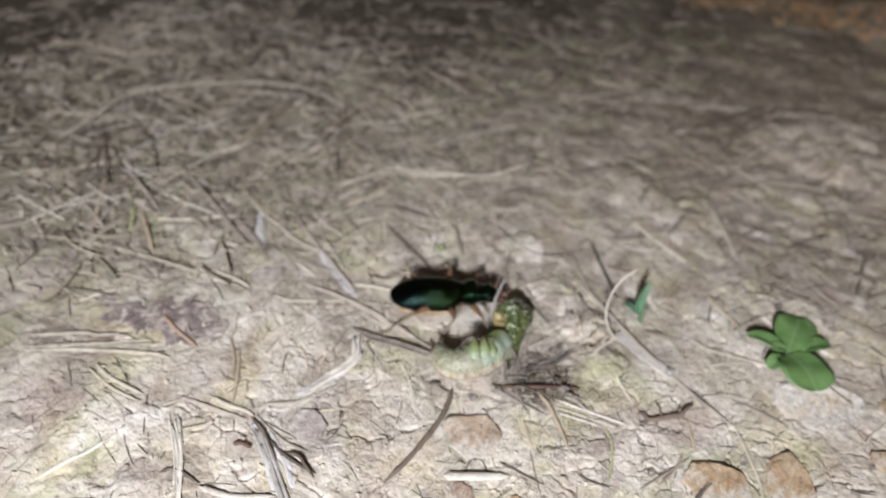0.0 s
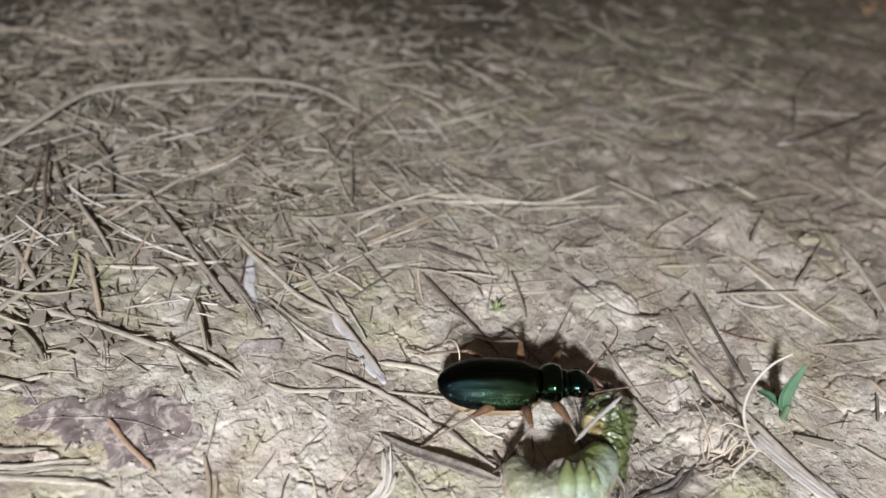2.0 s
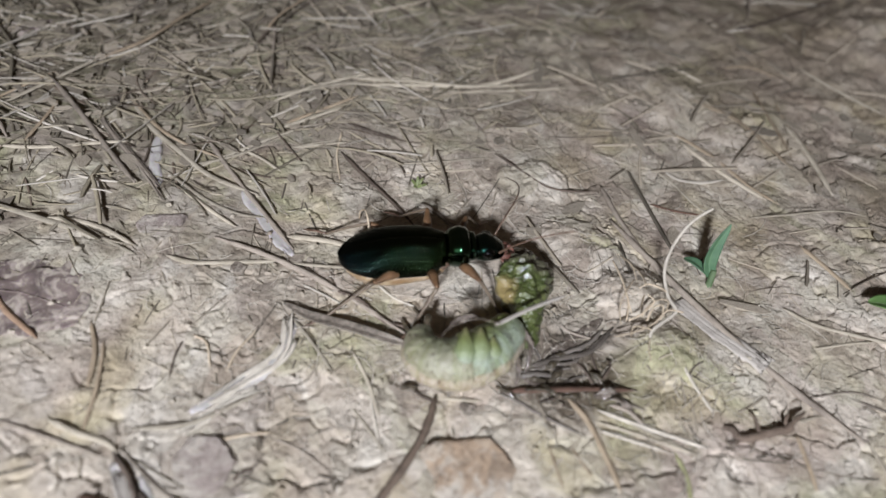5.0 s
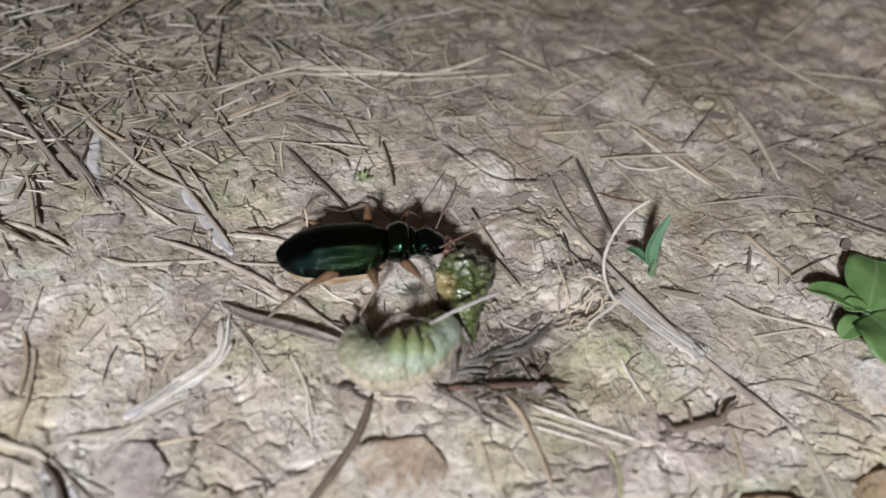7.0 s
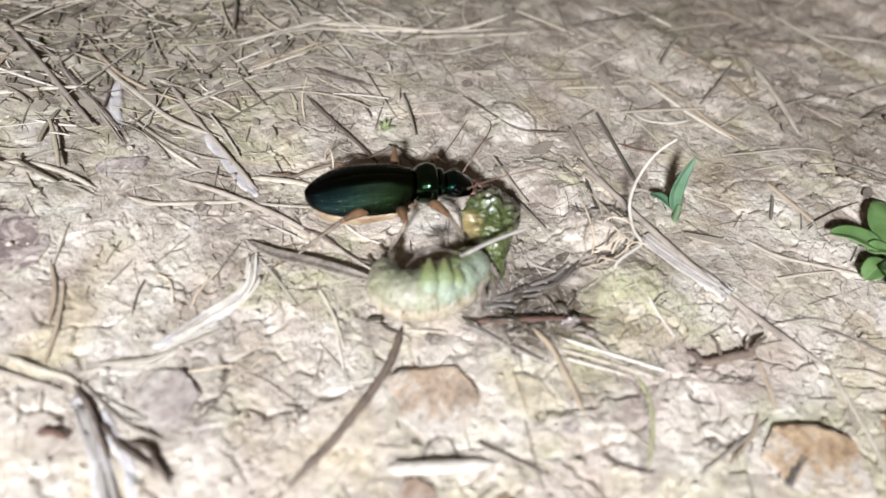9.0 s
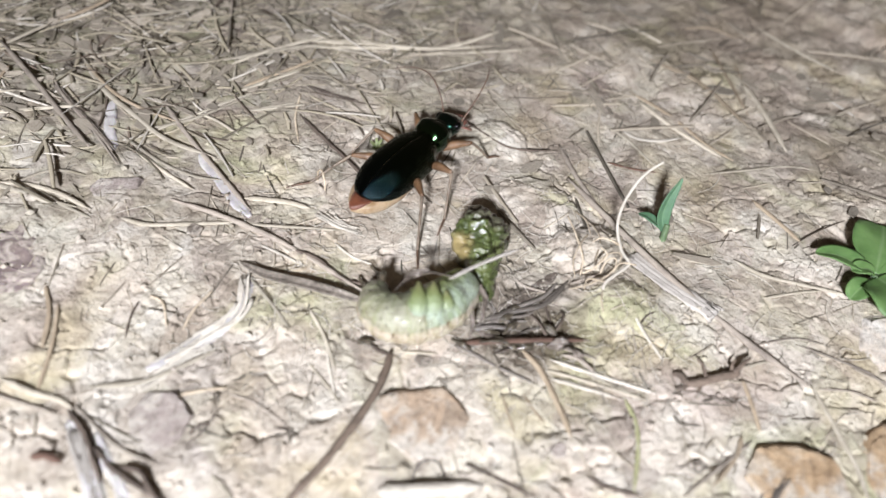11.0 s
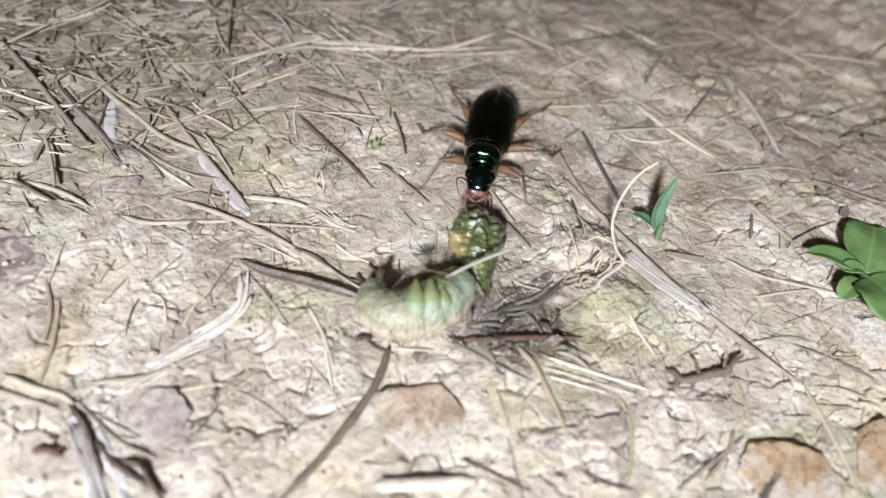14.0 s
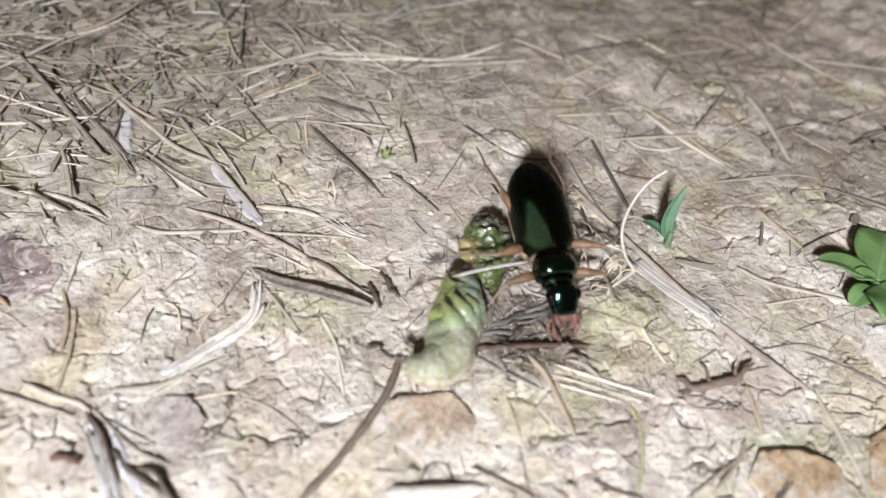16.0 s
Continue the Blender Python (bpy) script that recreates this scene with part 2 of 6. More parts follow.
def value_noise(x, y, size, seed):
    x, y = x / size, y / size
    ix, iy = np.floor(x), np.floor(y)
    fx, fy = x - ix, y - iy
    fx, fy = fx * fx * fx * (fx * (fx * 6 - 15) + 10), fy * fy * fy * (fy * (fy * 6 - 15) + 10)
    a, b = lattice(ix, iy, seed), lattice(ix + 1, iy, seed)
    c, d = lattice(ix, iy + 1, seed), lattice(ix + 1, iy + 1, seed)
    return (a + (b - a) * fx) * (1 - fy) + (c + (d - c) * fx) * fy - 0.5


def smooth_step(a, b, x):
    s = np.clip((x - a) / (b - a), 0, 1)
    return s * s * (3 - 2 * s)


def flakes(x, y, size, seed):
    """Broken crust: each plate has its own height and tilt, with a crack round it."""
    ix, iy = np.floor(x / size), np.floor(y / size)
    best = np.full(x.shape, 1e9)
    second = np.full(x.shape, 1e9)
    level = np.zeros(x.shape)
    for dx in (-1, 0, 1):
        for dy in (-1, 0, 1):
            cx, cy = ix + dx, iy + dy
            px = (cx + lattice(cx, cy, seed)) * size
            py = (cy + lattice(cx, cy, seed + 1)) * size
            d = np.hypot(x - px, (y - py) * 0.9)
            tilt = ((x - px) * (lattice(cx, cy, seed + 2) - 0.5) + (y - py) * (lattice(cx, cy, seed + 3) - 0.5)) / size
            own = lattice(cx, cy, seed + 4) - 0.5 + 1.3 * tilt
            nearer = d < best
            second = np.where(nearer, best, np.minimum(second, d))
            level = np.where(nearer, own, level)
            best = np.where(nearer, d, best)
    crack = np.exp(-((second - best) / (0.035 * size + 0.04)) ** 2)
    return level, crack


CLODS = [(22.0, 13.0, 5.5, 4.6, 1.1), (29.6, 8.6, 4.8, 4.0, 1.4), (33.5, 1.5, 4.5, 4.0, 1.0), (61.0, 30.0, 7.0, 5.0, 1.4),
         (13.0, 22.0, 5.0, 4.0, 1.0), (-40.0, 60.0, 22.0, 14.0, 3.0), (70.0, 95.0, 25.0, 16.0, 3.5), (120.0, 190.0, 60.0, 30.0, 8.0)]


def ground_z(x, y):
    x, y = np.asarray(x, float), np.asarray(y, float)
    wx = x + 2.0 * value_noise(x, y, 3.1, 11) + 0.85 * value_noise(x, y, 1.1, 12)
    wy = y + 2.0 * value_noise(x, y, 3.1, 13) + 0.85 * value_noise(x, y, 1.1, 14)
    z = 1.4 * value_noise(x, y, 34, 1) + 0.75 * value_noise(x, y, 13, 2) + 0.28 * value_noise(x, y, 5.2, 3)
    rough = 0.4 + 0.75 * smooth_step(-0.16, 0.2, value_noise(x, y, 8.5, 61) + 0.4 * value_noise(x, y, 3.4, 62))
    bank = smooth_step(5, 45, 0.55 * y - x)
    rough = rough * (1 - 0.6 * bank)
    sx, sy = wx + 2.6 * value_noise(x, y, 6.0, 15), wy + 2.6 * value_noise(x, y, 6.0, 16)
    open_a = smooth_step(-0.12, 0.10, value_noise(x, y, 4.0, 63))
    open_b = smooth_step(-0.05, 0.16, value_noise(x + 60, y, 2.8, 64))
    level, crack = flakes(sx, sy * 0.85, 6.2, 21)
    z = z + (0.30 * level - 0.37 * crack * open_a) * (1 - 0.5 * bank)
    level, crack = flakes(sx + 40, sy * 0.9, 2.9, 31)
    z = z + (0.25 + 0.75 * rough) * (0.17 * level - 0.24 * crack * open_b)
    level, crack = flakes(wx * 1.1 + 90, wy, 1.25, 41)
    z = z + rough * (0.05 * level - 0.095 * crack * open_a)
    # crumpled folds: thin raised lips that wander over the crust
    fold = 1 - np.clip(np.abs(value_noise(sx, sy * 0.8, 4.2, 17)) / 0.035, 0, 1)
    lip = 1 - np.clip(np.abs(value_noise(wx, wy * 0.8, 1.9, 18)) / 0.05, 0, 1)
    z = z + 0.10 * fold * open_b + 0.08 * rough * lip * open_a
    z = z + rough * (0.07 * value_noise(x, y, 0.85, 4) + 0.045 * value_noise(wx, wy, 0.42, 5))
    for cx, cy, rx, ry, h in CLODS:
        d = np.hypot((wx - cx) / rx, (wy - cy) / ry)
        dome = np.clip(1 - d * d, 0, None) ** 0.7
        z = z + h * dome + 0.24 * np.minimum(dome * 2, 1) * min(h, 2.0) * (value_noise(x, y, 1.3, 51) + 0.6 * value_noise(x, y, 0.6, 52))
    z = z + bank * (1.0 * value_noise(wx, wy, 5.4, 7) + 0.5 * value_noise(wx * 0.7 + wy, wy - wx * 0.7, 1.9, 8))
    far = smooth_step(18, 60, y)
    z = z + far * (1.1 * value_noise(wx + 30, wy * 1.3, 6.5, 9) + 0.8 * value_noise(wx, wy * 1.2 + 50, 2.6, 10))
    r = np.hypot(x - 20, y - 20)
    return z + 6.0 * np.clip((r - 150) / 400, 0, 8) * value_noise(x, y, 180, 6)


def spread(lo, hi, step, below, above, reach):
    """Even steps from lo to hi, then wider and wider ones to the reach on both sides."""
    core = list(np.arange(lo, hi + step, step))

    def outwards(start, growth, sign):
        out, s = [start], step
        while abs(out[-1] - start) < reach:
            s *= growth if s < 0.9 else 1.09
            out.append(out[-1] + sign * s)
        return out[1:]

    return np.array(outwards(core[0], below, -1)[::-1] + core + outwards(core[-1], above, 1))


def mesh_of(name, verts, faces, material, smooth=True, uvs=None):
    me = bpy.data.meshes.new(name)
    me.from_pydata(verts, [], faces)
    me.materials.append(material)
    me.polygons.foreach_set("use_smooth", np.full(len(me.polygons), smooth))
    if uvs is not None:
        layer = me.uv_layers.new(name="UVMap")
        index = np.zeros(len(me.loops), dtype=np.int32)
        me.loops.foreach_get("vertex_index", index)
        layer.data.foreach_set("uv", np.asarray(uvs, dtype=np.float32)[index].ravel())
    me.update()
    return me


def grid_faces(rows, cols, wrap=False, start=0):
    i, j = np.meshgrid(np.arange(rows - 1), np.arange(cols if wrap else cols - 1), indexing="ij")
    k = (j + 1) % cols
    a = np.stack([i * cols + j, i * cols + k, (i + 1) * cols + k, (i + 1) * cols + j], -1)
    return a.reshape(-1, 4) + start


def build_ground():
    xs = spread(-12, 60, 0.17, 1.007, 1.012, 3500)
    ys = spread(-42, 24, 0.17, 1.02, 1.006, 3500)
    gx, gy = np.meshgrid(xs, ys)
    gz = ground_z(gx, gy)
    verts = np.stack([gx, gy, gz], -1).reshape(-1, 3) * MM
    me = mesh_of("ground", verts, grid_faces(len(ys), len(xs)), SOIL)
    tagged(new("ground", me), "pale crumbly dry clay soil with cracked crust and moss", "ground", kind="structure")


build_ground()


# ---------------------------------------------------------------- helpers for things
def mat_depth(x, y):
    """How far inside the matted grass a place lies, in millimetres."""
    return (60 * (y + 25) - 67 * (x + 53)) / 90


def part(name, me, parent, label="", at=None):
    ob = new(name, me)
    ob.parent = parent
    if at is not None:
        ob.matrix_basis = at
    if label:
        tagged(ob, label)
    return ob


def through_points(points, n):
    """A smooth curve through the points, at n even steps."""
    p = np.array(points, float)
    p = np.vstack([2 * p[0] - p[1], p, 2 * p[-1] - p[-2]])
    out = []
    for s in np.linspace(0, len(p) - 3 - 1e-9, n):
        i = int(s)
        f = s - i
        a, b, c, d = p[i], p[i + 1], p[i + 2], p[i + 3]
        out.append(0.5 * (2 * b + (c - a) * f + (2 * a - 5 * b + 4 * c - d) * f * f + (3 * b - a - 3 * c + d) * f ** 3))
    return np.array(out)


def tube(centre, radii, sides, flat=1.0, turn=0.0, rough=0.0, seed=0):
    """Vertices, faces and uvs of a closed tube along the centre line; flat squeezes it upwards."""
    n = len(centre)
    rng = np.random.RandomState(seed)
    tangent = np.gradient(centre, axis=0)
    tangent /= np.linalg.norm(tangent, axis=1)[:, None] + 1e-12
    up = np.array([0.0, 0.0, 1.0])
    if np.abs(tangent[:, 2]).mean() > 0.8:
        up = np.array([1.0, 0.0, 0.0])
    side = np.cross(tangent, up)
    side /= np.linalg.norm(side, axis=1)[:, None] + 1e-12
    top = np.cross(side, tangent)
    ang = np.linspace(0, 2 * np.pi, sides, endpoint=False) + turn
    r = np.asarray(radii, float)[:, None] * (1 + rough * rng.uniform(-1, 1, (n, sides)))
    ring = centre[:, None, :] + side[:, None, :] * (np.cos(ang) * r)[..., None] + top[:, None, :] * (np.sin(ang) * r * flat)[..., None]
    faces = [tuple(f) for f in grid_faces(n, sides, wrap=True)]
    faces += [tuple(range(sides))[::-1], tuple((n - 1) * sides + k for k in range(sides))]
    uv = np.stack(np.broadcast_arrays(np.linspace(0, 1, n)[:, None], np.linspace(0, 1, sides)[None, :]), -1).reshape(-1, 2)
    return ring.reshape(-1, 3), faces, uv


STEM_LABEL = {
    "straw": "dry yellowish straw lying on the clay soil", "pale": "bleached pale straw blade lying on the clay",
    "tan": "tan dried plant stem lying on the soil", "bark": "thin brown woody stem half sunk in soil",
    "dark": "dark brown twig lying on the pale clay", "grey": "weathered grey wood splinter on the soil",
    "damp": "mottled damp grey stalk on the soil", "wetgrey": "damp grey dead grass blade on the soil", "brown": "long smooth brown dried stem on the clay",
    "red": "short reddish dried stalk on the soil", "green": "faded green dried stalk lying on the clay",
    "amber": "short orange-brown stalk on a dead leaf", "fibre": "fine pale root fibre on the clay",
}
stem_count = [0]


def stem(name, kind, width, *points, lift=0.0):
    """One dry stem lying along the points, in millimetres."""
    stem_count[0] += 1
    seed = stem_count[0]
    rng = np.random.RandomState(seed)
    n = 8 + 4 * len(points)
    xy = through_points(points, n)
    z = ground_z(xy[:, 0], xy[:, 1])
    s = np.linspace(0, 1, n)
    reach = float(np.hypot(*(xy[-1] - xy[0])))
    lie = np.polyval(np.polyfit(s, z, 1 if reach < 18 else 2), s)
    z = lie + (0.8 if xy[0, 1] > 3 else 0.45) * max(0.0, float(np.percentile(z - lie, 85))) + 0.05 + 0.30 * smooth_step(-6, 14, mat_depth(*xy.mean(0)))
    woody = kind in ("bark", "dark", "brown")
    radius = width * 0.5 * (0.85 + 0.3 * rng.rand(n) * woody + 0.12 * rng.rand(n))
    radius *= np.clip(np.minimum(s, 1 - s) * 9, 0.45 if woody else 0.25, 1)
    radius *= np.linspace(1.1, 0.85, n)
    blade = name == "blade"
    centre = np.stack([xy[:, 0], xy[:, 1], z + width * (0.10 if blade else 0.14) + lift * np.sin(np.pi * s)], 1)
    if blade:
        # a split blade: several loose fibres side by side
        way = np.gradient(xy, axis=0)
        way /= np.linalg.norm(way, axis=1)[:, None] + 1e-9
        sets = []
        for k in range(11):
            off = (rng.uniform(-0.6, 0.6) + 0.45 * rng.uniform(-1, 1) * (s - 0.5) * 2) * width
            lo, hi = int(rng.uniform(0, 0.3) * n), n - int(rng.uniform(0, 0.4) * n)
            c = centre.copy()
            c[:, 0] -= way[:, 1] * off
            c[:, 1] += way[:, 0] * off
            c[:, 2] += rng.uniform(-0.05, 0.12) * width
            sets.append(tube(c[lo:hi], radius[lo:hi] * rng.uniform(0.10, 0.42), 6, 0.3, rng.rand(), 0.1, seed + k))
        mid = centre.mean(0)
        ob = tagged(new(name), STEM_LABEL[kind], "stem", group="dry stems on the ground")
        ob.matrix_basis = pose(*(mid * MM))
        for v, f, uv in sets:
            part("fibre", mesh_of("fibre", (v - mid) * MM, f, STEM[kind], True, uv), ob)
        return ob
    v, f, uv = tube(centre, radius, 8, 0.85 if woody else 0.5, rng.rand(), (0.3 if kind == "dark" else 0.16) if woody else 0.08, seed)
    mid = centre.mean(0)
    me = mesh_of(name, (v - mid) * MM, f, STEM[kind], True, uv)
    ob = tagged(new(name, me), STEM_LABEL[kind], {"stick": "stick", "twig": "twig"}.get(name, "stem"), group="dry stems on the ground")
    ob.matrix_basis = pose(*(mid * MM))
    return ob


# ---------------------------------------------------------------- the beetle, in millimetres, head towards +x
GREEN = [(0.05, (0.004, 0.012, 0.014)), (0.22, (0.005, 0.015, 0.011)), (0.42, (0.009, 0.020, 0.006)), (0.62, (0.012, 0.022, 0.007))]
ELYTRA = shell_material("punctate_green_shell", GREEN, 0.10, 0.20)
COLLAR = shell_material("polished_green_shell", [(0.6, (0.014, 0.040, 0.010)), (0.72, (0.010, 0.036, 0.016)), (0.85, (0.007, 0.032, 0.027)), (0.95, (0.008, 0.024, 0.020))], 0.15, 0.5)
EYE = shell_material("black_eye", [(0.0, (0.012, 0.012, 0.014)), (1.0, (0.03, 0.03, 0.035))], 0.10, 0.5)
AMBER = flesh_material("amber_cuticle", (0.07, 0.038, 0.019), (0.19, 0.106, 0.054), 900, 0.38, 0.12, 0.1)
SHIN = flesh_material("brown_shin", (0.095, 0.07, 0.05), (0.22, 0.17, 0.12), 900, 0.35, 0.3, 0.05)
RUST = flesh_material("red_brown_cuticle", (0.06, 0.018, 0.010), (0.16, 0.055, 0.028), 700, 0.28, 0.6, 0.1)
MOUTH = flesh_material("dark_red_mouthparts", (0.075, 0.030, 0.022), (0.20, 0.090, 0.065), 700, 0.3, 0.4, 0.05)
BROWN = flesh_material("brown_cuticle", (0.065, 0.038, 0.026), (0.16, 0.098, 0.064), 900, 0.32, 0.4, 0.05)
BELLY = flesh_material("cream_belly", (0.22, 0.135, 0.065), (0.41, 0.315, 0.205), 600, 0.3, 0.7, 0.25)


def elytron(side):
    """One wing case, with its suture, rim and rows of round pits."""
    rows, cols = 230, 96
    u = np.linspace(0, 1, rows)[:, None] * np.ones((1, cols))
    v = np.linspace(0, 1, cols)[None, :] * np.ones((rows, 1))
    x = 2.2 - 11.5 * u
    half = 3.15 * (0.93 + 0.07 * np.sin(np.pi * u)) * (1 - 0.28 * (1 - smooth_step(0, 0.16, u))) * np.clip(1 - np.clip((u - 0.52) / 0.48, 0, 1) ** 2.5, 0, 1) ** 0.52
    crown = 2.0 + 2.65 * (0.86 + 0.14 * smooth_step(0, 0.3, u)) * (1 - 0.82 * np.clip((u - 0.35) / 0.65, 0, 1) ** 2.3)
    base = 2.0 - 0.2 * u
    outer = np.clip(v / 0.92, 0, 1)
    theta = outer * np.radians(99)
    y = half * np.sin(theta) ** 0.92
    z = base + (crown - base) * np.sign(np.cos(theta)) * np.abs(np.cos(theta)) ** 0.85
    under = np.clip((v - 0.92) / 0.08, 0, 1)
    y = y * (1 - 0.9 * under)
    z = z - 0.25 * np.sin(np.pi * under)
    arc = outer * 5.0
    pitch = 0.42
    row = np.round(arc / (pitch * 0.87))
    shift = (row % 2) * 0.5 * pitch
    spot = np.round((x - shift) / pitch)
    px = spot * pitch + shift + 0.16 * pitch * (lattice(spot, row, 71) - 0.5) * 2
    py = row * pitch * 0.87 + 0.12 * pitch * (lattice(spot, row, 72) - 0.5) * 2
    d2 = (x - px) ** 2 + (arc - py) ** 2
    pit = np.exp(-d2 / 0.012) * (outer > 0.04) * (outer < 0.96) * (u > 0.03) * (u < 0.97)
    depth = 0.11 * pit
    z = z - depth * np.cos(theta) - 0.10 * np.exp(-(outer / 0.03) ** 2)
    y = y - depth * np.sin(theta) + 0.02
    z = z + 0.10 * np.exp(-((outer - 0.95) / 0.04) ** 2)
    verts = np.stack([x, side * y, z], -1).reshape(-1, 3) * MM
    faces = grid_faces(rows, cols)
    if side > 0:
        faces = faces[:, ::-1]
    return mesh_of("elytron", verts, faces, ELYTRA)


def loft(name, xs, halves, tops, bottoms, material, groove=0.0, power=0.85, sides=44, steps=40):
    """A closed form whose half width, top and bottom are given at stations along x."""
    x = np.linspace(xs[0], xs[-1], steps)
    curve = [np.interp(np.linspace(0, 1, steps), np.linspace(0, 1, 200), np.convolve(np.pad(np.interp(np.linspace(xs[0], xs[-1], 200), xs, c), 12, mode="edge"), np.ones(25) / 25, "valid")) for c in (halves, tops, bottoms)]
    end = np.sqrt(np.clip(1 - (1 - np.clip(np.minimum(x - xs[0], xs[-1] - x) / (0.12 * (xs[-1] - xs[0])), 0, 1)) ** 2, 0.02, 1))
    ang = np.linspace(0, 2 * np.pi, sides, endpoint=False)
    co, si = np.cos(ang), np.sin(ang)
    y = (curve[0] * end)[:, None] * np.sign(co) * np.abs(co) ** power
    mid, tall = (curve[1] + curve[2]) / 2, (curve[1] - curve[2]) / 2 * end
    z = mid[:, None] + tall[:, None] * np.sign(si) * np.abs(si) ** power
    z = z - groove * np.exp(-(y / 0.13) ** 2) * (si > 0.3)
    verts = np.stack([np.broadcast_to(x[:, None], y.shape), y, z], -1).reshape(-1, 3) * MM
    faces = [tuple(f) for f in grid_faces(steps, sides, wrap=True)]
    faces += [tuple(range(sides))[::-1], tuple((steps - 1) * sides + k for k in range(sides))]
    return mesh_of(name, verts, faces, material)


def limb(name, points, radii, material, origin=(0, 0, 0), sides=10, beads=0, n=16, bead_depth=0.25):
    c = through_points(points, n)
    s = np.linspace(0, 1, n)
    r = np.interp(s, np.linspace(0, 1, len(radii)), radii)
    if beads:
        r = r * (1 - bead_depth * np.abs(np.cos(np.pi * beads * s)) ** 4)
    v, f, uv = tube(c, r, sides)
    return mesh_of(name, (v - np.array(origin)) * MM, f, material, True, uv)


def ball(name, radius, squash, material):
    bm = bmesh.new()
    bmesh.ops.create_uvsphere(bm, u_segments=24, v_segments=16, radius=radius * MM)
    for v in bm.verts:
        v.co = Vector((v.co.x * squash[0], v.co.y * squash[1], v.co.z * squash[2]))
    for f in bm.faces:
        f.smooth = True
    me = bpy.data.meshes.new(name)
    bm.to_mesh(me)
    bm.free()
    me.materials.append(material)
    return me


LEGS = {
    "hind": ((-2.2, 2.1, 1.4), (-5.6, 4.5, 2.3), (-10.6, 6.2, -0.9), (-13.2, 7.4, -1.3)),
    "middle": ((0.6, 2.3, 1.5), (0.9, 5.9, 2.9), (-2.0, 8.6, -0.9), (-4.0, 9.9, -1.3)),
    "front": ((3.9, 1.6, 1.5), (5.5, 4.9, 2.5), (7.5, 6.6, -0.8), (8.9, 7.7, -1.3)),
}


def build_beetle():
    beetle = tagged(new("ground_beetle"), "metallic green ground beetle with pitted wing cases and amber legs", "beetle")
    beetle.scale = (1.03, 1.03, 1.03)
    parts = {"beetle": beetle, "legs": [], "antennae": []}
    for side in (1, -1):
        part("elytron", elytron(side), beetle, "dark green metallic pitted wing case")
    part("pronotum", loft("pronotum", (1.9, 2.3, 2.9, 3.9, 4.7, 5.2), (1.6, 1.78, 2.1, 2.32, 2.2, 1.8), (3.4, 3.85, 4.5, 4.85, 4.6, 4.1), (1.2, 1.1, 0.8, 0.7, 0.9, 1.3), COLLAR, 0.12), beetle, "smooth glossy green rounded pronotum")
    part("collar", loft("collar", (4.95, 5.2, 5.6, 5.85), (1.65, 1.8, 1.7, 1.5), (3.9, 4.15, 4.05, 3.7), (1.5, 1.4, 1.5, 1.7), COLLAR, 0.0, 0.9, 44, 20), beetle, "narrow glossy collar before the head")
    part("breast", loft("breast", (-4.0, -2.0, 1.0, 3.2), (2.3, 2.7, 2.6, 1.9), (2.2, 2.3, 2.3, 2.4), (1.0, 0.75, 0.8, 1.2), BROWN), beetle, "brown underside")
    head = part("head", loft("head", (5.5, 6.1, 6.9, 7.7, 8.5, 9.1), (1.4, 1.55, 1.75, 1.55, 1.25, 0.95), (3.5, 3.95, 4.15, 3.75, 3.15, 2.7), (1.6, 1.4, 1.4, 1.5, 1.6, 1.8), COLLAR, 0.0, 0.9), beetle, "glossy dark green head")
    part("clypeus", loft("clypeus", (8.5, 8.8, 9.1, 9.4), (1.0, 1.0, 0.85, 0.6), (2.8, 2.75, 2.55, 2.3), (1.9, 1.8, 1.8, 1.9), MOUTH, 0.0, 0.9, 28, 16), head, "reddish brown upper lip")
    parts["head"] = head
    for side in (1, -1):
        part("eye", ball("eye", 0.66, (1.05, 0.75, 0.9), EYE), head, "round black eye", pose(6.95 * MM, side * 1.38 * MM, 3.1 * MM))
        part("mandible", limb("mandible", [(8.6, side * 0.85, 2.2), (9.4, side * 0.9, 2.05), (10.0, side * 0.3, 1.95), (10.15, -side * 0.05, 1.95)], (0.38, 0.32, 0.18, 0.04), MOUTH), head, "curved red-brown mandible")
        for k, (px, py) in enumerate(((9.9, 1.6), (10.4, 1.1))):
            part("palp", limb("palp", [(8.5, side * 0.8, 1.8), (9.2, side * (py + 0.1), 1.4), (px, side * py, 0.8), (px + 0.5, side * (py - 0.5), 0.5)], (0.12, 0.14, 0.15, 0.08), MOUTH, beads=3), head, "reddish jointed palp")
        joint = (8.0, side * 1.25, 2.7)
        far = (9.6, 2.8, 4.3), (11.6, 5.2, 4.9), (12.6, 8.0, 4.2), (12.0, 10.6, 3.2)
        near = (9.4, -1.9, 4.6), (11.4, -2.2, 6.3), (13.8, -1.6, 7.0), (16.0, -0.2, 6.6)
        antenna = part("antenna", limb("antenna", [joint, *(far if side > 0 else near)], (0.14, 0.11, 0.095, 0.085, 0.05), BROWN, joint, 8, 11, 90), beetle, "thin brown jointed antenna", pose(*(np.array(joint) * MM)))
        parts["antennae"].append((antenna, joint, side))
    abdomen = part("abdomen", loft("abdomen", (-11.2, -10.2, -8.5, -6.0, -2.0, 0.5), (0.6, 1.45, 2.45, 3.0, 3.0, 2.2), (1.6, 1.75, 1.9, 2.2, 2.4, 2.4), (0.5, 0.0, -0.35, -0.35, 0.2, 0.9), BELLY, 0.0, 0.8), beetle, "swollen cream and orange abdomen")
    parts["abdomen"] = abdomen
